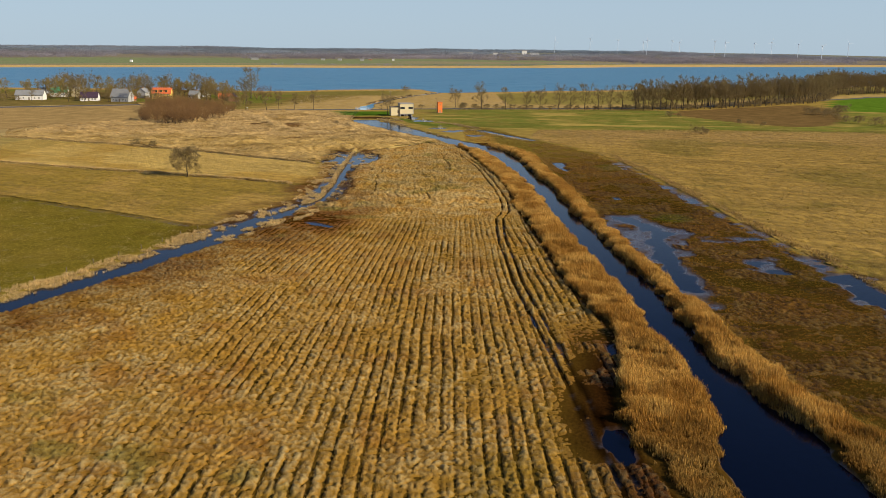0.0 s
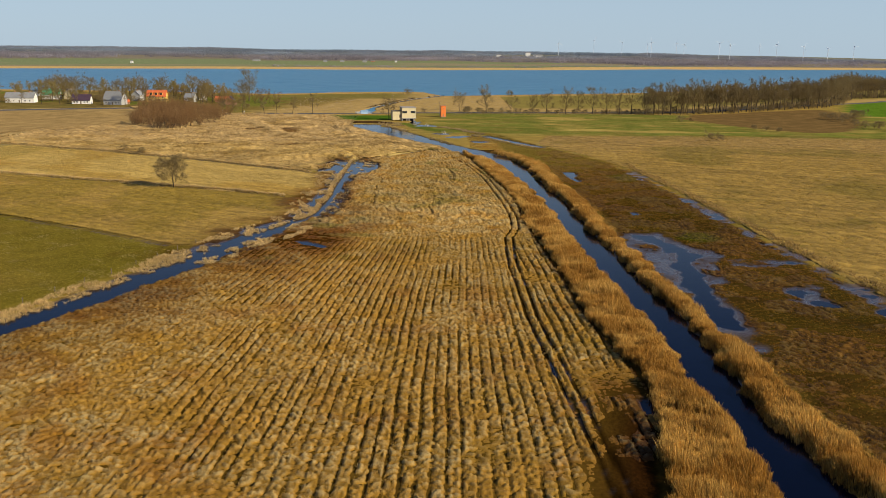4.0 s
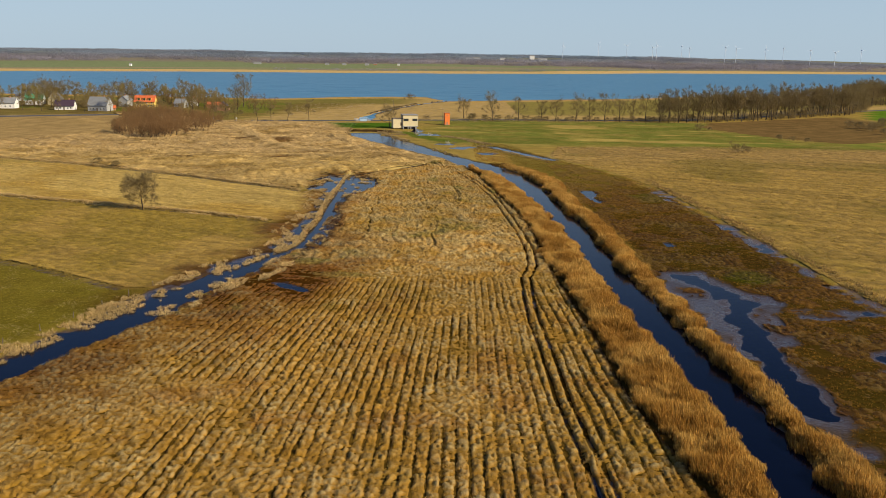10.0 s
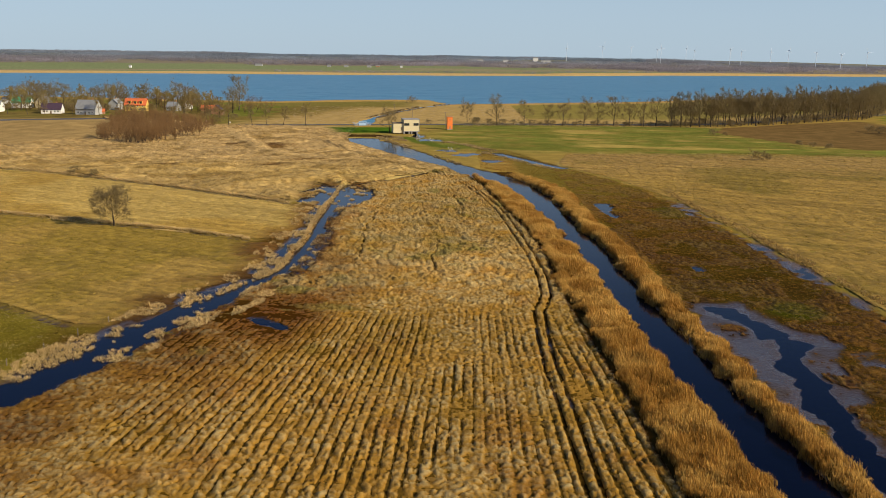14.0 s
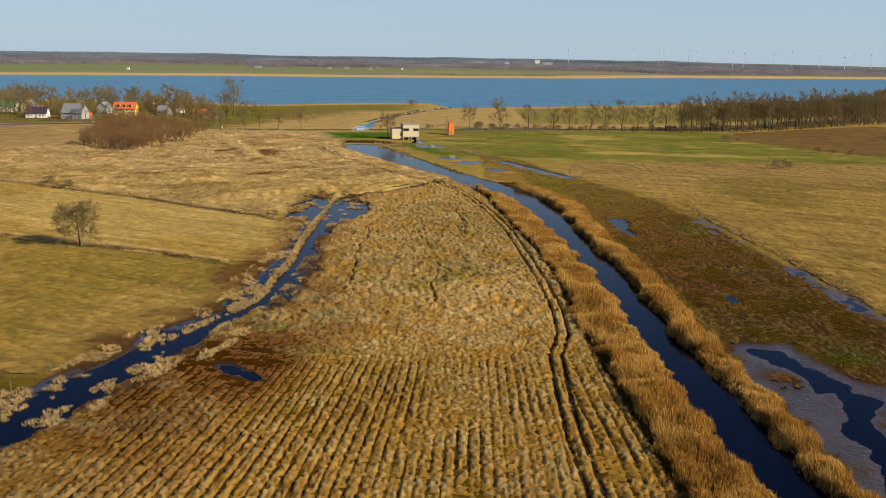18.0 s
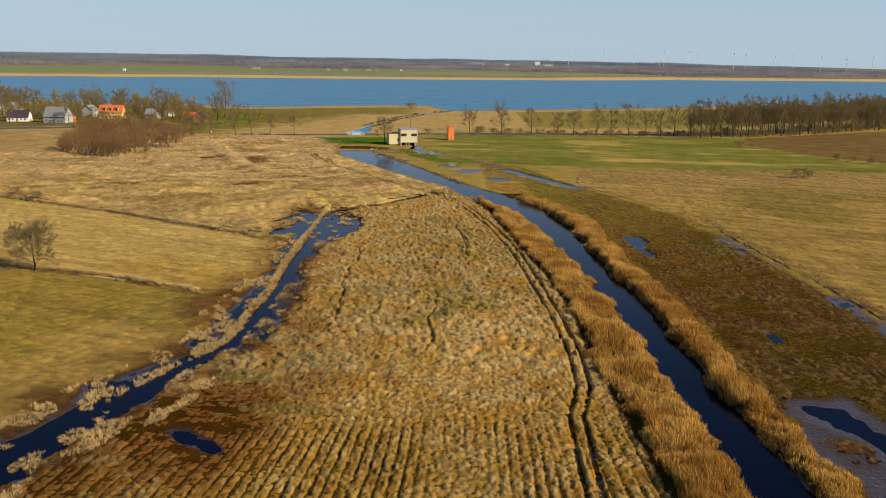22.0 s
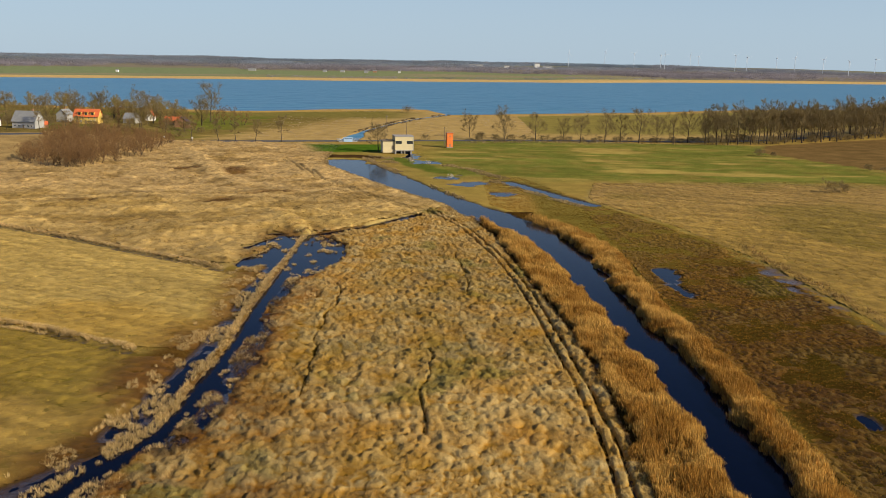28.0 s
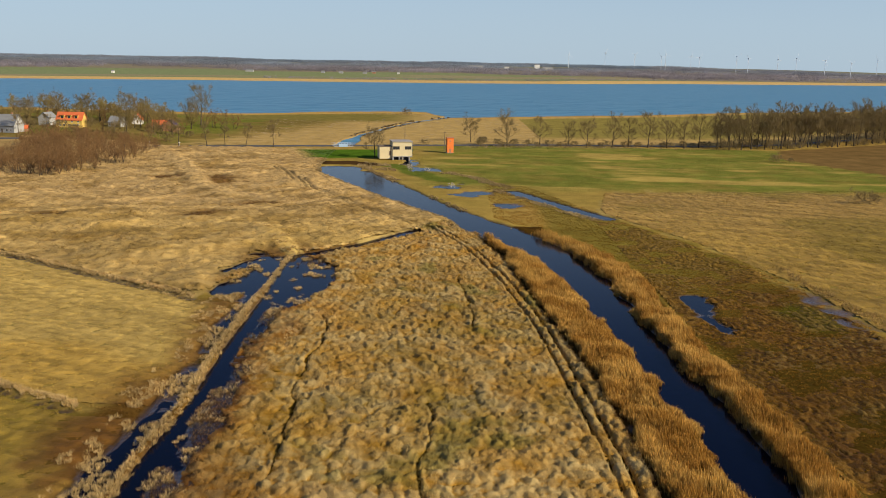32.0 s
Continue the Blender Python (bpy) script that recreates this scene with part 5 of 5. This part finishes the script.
gable_house("barn", -172, 768, 95, 10, 9, 3.4, 4.0, M_BRICK, M_TILE_DARK, "brick barn with a pale gable and a dark roof", ((0.0, 2.0, 0.8, 0.8),))
gable_house("house", -200, 784, 100, 9, 6, 3.6, 3.8, M_WHITE, M_TILE_RED, "white cottage with a red-edged roof", ROWW[:2])
gable_house("house", -206, 751, -8, 8, 8, 3.2, 3.4, M_GREY, M_TILE_GREY, "pale grey cottage with a grey roof", ROWW[:2])


def pumping_station():
    ob = thing("pumping_station", pose(-23.8, 645, 0.0, 0, 0, 12), "cream rendered pumping station standing over the canal on concrete piers", "pump house")
    hall = part("hall", bm_box(-4.9, 4.9, 0, 10, 2.0, 9.0, 0.06), M_CREAM, ob)
    part("roof", bm_box(-5.15, 5.15, -0.25, 10.25, 9.0, 9.35), M_CONCRETE, ob, "flat concrete roof slab")
    for x in (-3.0, 2.9):
        w = part("window", bm_box(x - 1.65, x + 1.65, -0.06, 0.02, 5.3, 6.9), M_WOOD, hall, "wide dark strip window")
        for k in range(3):
            part("pane", bm_box(x - 1.55 + k * 1.04, x - 0.57 + k * 1.04, -0.075, -0.03, 5.4, 6.8), M_GLASS, w)
    annex = part("annex", bm_box(-11.3, -4.9, 1.0, 8.5, 0.6, 6.6, 0.06), M_CREAM, ob)
    part("annex_roof", bm_box(-11.5, -4.9, 0.75, 8.7, 6.6, 6.9), M_WOOD, ob, "dark flat felt roof")
    part("door", bm_box(-6.6, -5.6, 0.93, 1.02, 2.3, 4.4), M_WOOD, annex)
    part("slab", bm_box(-5.0, 5.0, -0.4, 10, 1.6, 2.0), M_CONCRETE, ob, "concrete floor slab")
    for x in (-4.6, -1.4, 0.2, 3.6):
        part("pier", bm_box(x - 0.35, x + 0.35, -0.2, 9, -1.2, 1.6), M_CONCRETE, ob)
    # near-black panel behind the piers stands in for shade in the openings
    part("sluice_shade_panel", bm_box(-4.6, 3.6, 1.5, 1.8, -1.0, 1.6), M_OPENING_SHADE, ob, "dark panel standing in for the shade in the sluice openings")
    part("downpipe", bm_tube([(4.95, -0.06, 2.2), (4.95, -0.06, 9.0)], [0.06, 0.06], 6), M_STEEL, ob)
    return ob


pumping_station()


def transformer_tower():
    ob = thing("transformer_tower", pose(0.2, 683, 0.0, 0, 0, 10), "slim orange masonry transformer tower in the grass", "tower")
    part("shaft", bm_box(-1.75, 1.75, 0, 3.5, -0.3, 8.0, 0.05), M_ORANGE, ob)
    part("cornice", bm_box(-1.9, 1.9, -0.15, 3.65, 8.0, 8.35, 0.03), M_ORANGE, ob)
    part("roof", bm_box(-2.0, 2.0, -0.25, 3.75, 8.35, 8.5), M_BRICK, ob, "flat roof slab")
    part("door", bm_box(-0.55, 0.55, -0.05, 0.02, 0.1, 2.2), M_BRICK, ob)
    part("vent", bm_box(-0.5, 0.5, -0.05, 0.02, 6.3, 6.9), M_BRICK, ob)
    part("plinth", bm_box(-1.85, 1.85, -0.1, 3.6, -0.4, 0.35), M_CONCRETE, ob)
    return ob


transformer_tower()


def utility_pole(x, y, tall):
    ob = thing("utility_pole", pose(x, y, float(land(np.array(x), np.array(y))), 0, 0, 12), "weathered wooden utility pole with a cross arm", "utility pole", "utility poles")
    part("pole", bm_tube([(0, 0, -0.5), (0, 0, tall)], [0.17, 0.11], 8), M_WOOD, ob)
    part("cross_arm", bm_box(-0.9, 0.9, -0.06, 0.06, tall - 0.7, tall - 0.55), M_WOOD, ob)
    for k in (-0.8, 0, 0.8):
        part("insulator", bm_tube([(k, 0, tall - 0.55), (k, 0, tall - 0.3)], [0.06, 0.04], 6), M_WHITE, ob)


for x, y, tall in ((-3, 692, 11), (-28, 760, 10.5), (-44, 800, 10), (-196, 724, 10)):
    utility_pole(x, y, tall)


def culvert_bridge():
    ob = thing("culvert_bridge", pose(-60, 704, 0.0, 0, 0, 15), "small concrete road culvert with pale blue railings", "bridge")
    part("headwall", bm_box(-5.5, 5.5, -0.3, 0.3, -1.2, 0.7, 0.04), M_CONCRETE, ob)
    part("headwall", bm_box(-5.5, 5.5, 7.2, 7.8, -1.2, 0.7, 0.04), M_CONCRETE, ob)
    for y in (0.0, 7.5):
        for z in (1.15, 1.75):
            part("rail", bm_tube([(-5.5, y, z), (5.5, y, z)], [0.06, 0.06], 6), M_BLUE, ob)
        for k in range(7):
            part("post", bm_box(-5.4 + 1.8 * k - 0.06, -5.4 + 1.8 * k + 0.06, y - 0.06, y + 0.06, 0.7, 1.8), M_BLUE, ob)
    part("gate_frame", bm_box(-2.6, -2.3, -0.6, -0.3, -0.5, 3.0), M_BLUE, ob)
    part("gate_frame", bm_box(2.3, 2.6, -0.6, -0.3, -0.5, 3.0), M_BLUE, ob)
    part("gate_beam", bm_box(-2.7, 2.7, -0.62, -0.28, 2.7, 3.0), M_BLUE, ob)
    part("gate_plate", bm_box(-2.3, 2.3, -0.5, -0.42, 0.2, 2.0), M_BLUE, ob)
    return ob


culvert_bridge()

# road
steps = np.concatenate([np.linspace(a, b, 40, endpoint=False) for a, b in zip([p[0] for p in ROAD[:-1]], [p[0] for p in ROAD[1:]])])
rx = np.append(steps, ROAD[-1][0])
ry = y_of(ROAD, rx)
ker = np.ones(25) / 25
ry = np.convolve(np.pad(ry, 12, mode="edge"), ker, "valid")
nxv, nyv = -np.gradient(ry), np.gradient(rx)
nl = np.hypot(nxv, nyv)
rz = np.maximum(land(rx, ry), 0.1) + 0.22
rv = np.concatenate([np.stack([rx + s * 3.0 * nxv / nl, ry + s * 3.0 * nyv / nl, rz], -1) for s in (-1, 1)] + [np.stack([rx + s * 4.2 * nxv / nl, ry + s * 4.2 * nyv / nl, rz - 0.7], -1) for s in (-1, 1)])
m = len(rx)
i = np.arange(m - 1)
rf = np.concatenate([np.stack([a * m + i, a * m + i + 1, b * m + i + 1, b * m + i], -1) for a, b in ((0, 1), (2, 0), (1, 3))])
tagged(new("road", mesh_from("road", rv, rf, M_ASPHALT)), "narrow worn grey asphalt road on a low bank", "road", kind="structure")


# ---------------------------------------------------------------- far side of the lake
def far_clumps(name, x, y, tall, wide, tint, count, seed, label, category):
    """Distant leafless crowns: many small facets in egg-shaped clouds, as one mesh."""
    rng = np.random.default_rng(seed)
    n = len(x)
    z0 = land(x, y)
    d = rng.normal(0, 1, (n, count, 3))
    d /= np.linalg.norm(d, axis=-1, keepdims=True)
    d *= rng.uniform(0.3, 1, (n, count, 1)) ** 0.5
    c = np.stack([x[:, None] + d[..., 0] * wide[:, None], y[:, None] + d[..., 1] * wide[:, None], z0[:, None] + tall[:, None] * (0.52 + 0.5 * d[..., 2])], -1)
    soft = d + np.array((0.1, -0.7, 0.8))
    soft /= np.linalg.norm(soft, axis=-1, keepdims=True)
    off = rng.normal(0, 1, (n, count, 3, 3)) * (0.16 * tall)[:, None, None, None]
    off -= 0.9 * (off * soft[:, :, None, :]).sum(-1, keepdims=True) * soft[:, :, None, :]
    v = c[:, :, None, :] + off
    away = (np.cross(v[:, :, 1] - v[:, :, 0], v[:, :, 2] - v[:, :, 0]) * soft).sum(-1) < 0
    v[away] = v[away][:, ::-1]
    col = tint[:, None, None, :] * rng.uniform(0.93, 1.07, (n, count, 1, 1)) + np.zeros((1, 1, 3, 1))
    me = mesh_from(name, v.reshape(-1, 3), np.arange(n * count * 3).reshape(-1, 3), M_FAR, np.clip(col, 0, 1).reshape(-1, 3))
    return stuff(name, me, label, category)


M_FAR = material("hazed_distant_woods", (0.1, 0.08, 0.06), 0.95, 0.3, 0.01, 0.2, 0.0, attr="tint", spec=0.05, thin=0.5)
rng = np.random.default_rng(77)
n = 42000
x = rng.uniform(-2300, 2600, n)
off = rng.uniform(190, 2900, n)
y = y_of(FAR_SHORE, x) + off
start = np.interp(x, [-900, -200, 300, 700, 1400], [950, 900, 950, 330, 230])
woods = (off > start - 220 * fbm(x, off, 500, 203, 2)) & (fbm(x, off * 2.0, 330, 201, 3) > -0.35)
hedge = (off < 270) & (fbm(x, off * 0.4, 220, 205) > 0.0) & (x > -420)
keep = (woods | hedge) & (np.hypot(x, y) < 4600) & (np.abs(x) < 0.62 * y)
x, y, off = x[keep], y[keep], off[keep]
tall = np.where(off < 300, 5, 10) * rng.uniform(0.75, 1.2, len(x))
# aerial haze put into the wood colours, bluer with distance
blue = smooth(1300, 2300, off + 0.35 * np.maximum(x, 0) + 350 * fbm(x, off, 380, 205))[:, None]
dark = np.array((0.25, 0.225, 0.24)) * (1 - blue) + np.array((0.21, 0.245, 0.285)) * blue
far_clumps("far_woods", x, y, tall, tall * 1.7, dark * (1 + 0.30 * fbm(x, off, 120, 207, 2)[:, None]), 20, 79, "distant belts of bare woods and hedges across the lake, coloured with blue-grey haze", "woods")
n = 6000
ang = rng.uniform(-0.56, 0.56, n)
dist = rng.uniform(4450, 4780, n)
x, y = dist * np.sin(ang), dist * np.cos(ang)
tall = 13 + 3 * fbm(ang * 1000, dist * 0, 60, 207) + rng.uniform(-1, 1, n)
# horizon forest colours hold the same blue haze
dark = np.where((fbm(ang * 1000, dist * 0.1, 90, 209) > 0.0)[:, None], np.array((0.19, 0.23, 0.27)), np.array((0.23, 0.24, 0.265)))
far_clumps("far_forest", x, y, tall, tall * 2.0, dark, 20, 81, "forest along the far horizon, coloured with blue haze", "woods")


def wind_turbine(x, y, tall, turn, spin):
    ob = thing("wind_turbine", pose(x, y, float(land(np.array(x), np.array(y))), 0, 0, turn), "white wind turbine far beyond the lake, rotor at rest", "wind turbine", "wind turbines")
    part("tower", bm_tube([(0, 0, -2), (0, 0, tall)], [1.1, 0.6], 8), M_TURBINE, ob)
    part("nacelle", bm_box(-1.6, 1.6, -3.5, 5, tall - 1.4, tall + 1.8, 0.3), M_TURBINE, ob)
    hub = part("hub", bm_tube([(0, -5, tall), (0, -3.5, tall)], [0.8, 1.6], 8), M_TURBINE, ob)
    for k in range(3):
        a = radians(spin + 120 * k)
        tip = Vector((math.sin(a), 0, math.cos(a)))
        part("blade", bm_tube([Vector((0, -4.4, tall)), Vector((0, -4.4, tall)) + tip * 12, Vector((0, -4.4, tall)) + tip * tall * 0.36], [0.3, 0.42, 0.1], 4), M_TURBINE, hub)


for n, az in enumerate([0.126, 0.164, 0.194, 0.221, 0.225, 0.251, 0.259, 0.295, 0.306, 0.335, 0.352, 0.378, 0.401, 0.425]):
    d = 4300 + 120 * ((n * 7) % 4)
    wind_turbine(d * math.sin(az), 40 + d * math.cos(az), 60 + 5 * ((n * 5) % 3), 15, 25 * n)


def far_building(x, y, w, d, h, mat, label):
    ob = thing("far_building", pose(x, y, float(land(np.array(x), np.array(y)))), label, "building", "buildings across the lake")
    part("wall", bm_box(-w / 2, w / 2, 0, d, -1, h), mat, ob)
    bm = bmesh.new()
    v = [bm.verts.new(p) for p in ((-w / 2, -0.3, h), (w / 2, -0.3, h), (w / 2, d + 0.3, h), (-w / 2, d + 0.3, h), (-w / 2, d / 2, h + d * 0.3), (w / 2, d / 2, h + d * 0.3))]
    for q in ((0, 1, 5, 4), (2, 3, 4, 5), (1, 2, 5), (3, 0, 4), (3, 2, 1, 0)):
        bm.faces.new([v[i] for i in q])
    part("roof", bm, M_TILE_GREY, ob)


for az, dist, w, d, h, mat, text in (
    (0.0930, 4000, 21, 16, 17, M_WHITE, "tall white industrial building far across the lake"),
    (0.0284, 3900, 60, 14, 7, M_WHITE, "long low white hall far across the lake"),
    (0.0610, 3900, 22, 14, 7, M_WHITE, "low white hall far across the lake"),
    (0.1042, 4000, 40, 14, 7, M_WHITE, "long low white hall far across the lake"),
    (-0.3334, 2450, 6, 6, 5, M_WHITE, "white house among fields across the lake"),
    (-0.1304, 2800, 11, 8, 4, M_GREY, "grey farmhouse across the lake"),
    (-0.1120, 2800, 12, 8, 4, M_GREY, "grey farmhouse across the lake"),
    (-0.0874, 2800, 12, 8, 4, M_GREY, "pale farmhouse across the lake"),
    (-0.0781, 2850, 11, 8, 4, M_BRICK, "brick farmhouse across the lake"),
    (-0.0527, 2850, 7, 7, 4.5, M_WHITE, "white farmhouse across the lake"),
    (-0.2047, 2800, 22, 8, 4, M_GREY, "long grey barn across the lake"),
):
    far_building(dist * math.sin(az), 40 + dist * math.cos(az), w, d, h, mat, text)


# trees along the village street
for n, (x, y) in enumerate(((-313, 690), (-298, 690), (-284, 689), (-271, 686), (-252, 684), (-236, 690), (-225, 700))):
    plant(SLIM[n % 2], x, y, 65 * n, 0.8 + 0.07 * (n % 3), "trees along the road")

for n in range(26):
    x = -335 + 7.2 * n + rng0.uniform(-2, 2)
    plant(BUSH[n % 2], x, 706 + rng0.uniform(-8, 40) + 0.1 * (x + 250), 50 * n, rng0.uniform(0.9, 1.7), "village garden bushes", "bare garden bush between the village houses")


def fence_post(x, y, tall):
    ob = thing("fence_post", pose(x, y, float(land(np.array(x), np.array(y))), 2, -3, 20 * y), "grey weathered wooden fence post at the pasture edge", "fence post", "pasture fence posts")
    part("post", bm_tube([(0, 0, -0.4), (0, 0, tall * 0.96), (0, 0, tall)], [0.09, 0.08, 0.05], 7), M_WOOD, ob)
    part("insulator", bm_tube([(0.07, 0, tall * 0.8), (0.15, 0, tall * 0.8)], [0.03, 0.02], 6), M_WHITE, ob)


for n in range(13):
    y = 150 + 8.0 * n
    fence_post(float(x_of(STREAM, y)) - 9.5, y, 1.25 + 0.05 * (n % 3))

M_PALE = material("bleached_driftwood", (0.55, 0.48, 0.38), 0.85, 0.2, 0.6, 6.0, 0.1)
LOG = bare_tree(301, 6.0, 0.3, 2.2, limbs=6, subs=4, twigs=4, fine=4, twig_width=0.08, thick=0.03)
LOG_CROWN = mesh_from("branches", LOG[1], LOG[2], M_PALE)
for x, y, turn in ((-13, 603, 70), (-2, 553, 110), (-20, 611, 30)):
    ob = thing("fallen_branch", pose(x, y, float(land(np.array(x), np.array(y))) + 0.35, 82, 0, turn), "bleached fallen branch lying beside a meadow pool", "branch", "fallen branches")
    ob.scale = (0.6, 0.6, 0.6)
    for me in (*LOG[0], LOG_CROWN):
        o = new(me.name.split(".")[0], me)
        o.parent = ob

for x, y in ((-162, 682), (-147, 686)):
    ob = thing("road_sign", pose(x, y, float(land(np.array(x), np.array(y))), 0, 0, 8), "small white road sign on a steel post", "sign", "road signs")
    part("post", bm_tube([(0, 0, -0.3), (0, 0, 2.6)], [0.04, 0.04], 6), M_STEEL, ob)
    part("plate", bm_box(-0.45, 0.45, -0.05, -0.02, 1.9, 2.6, 0.02), M_WHITE, ob)
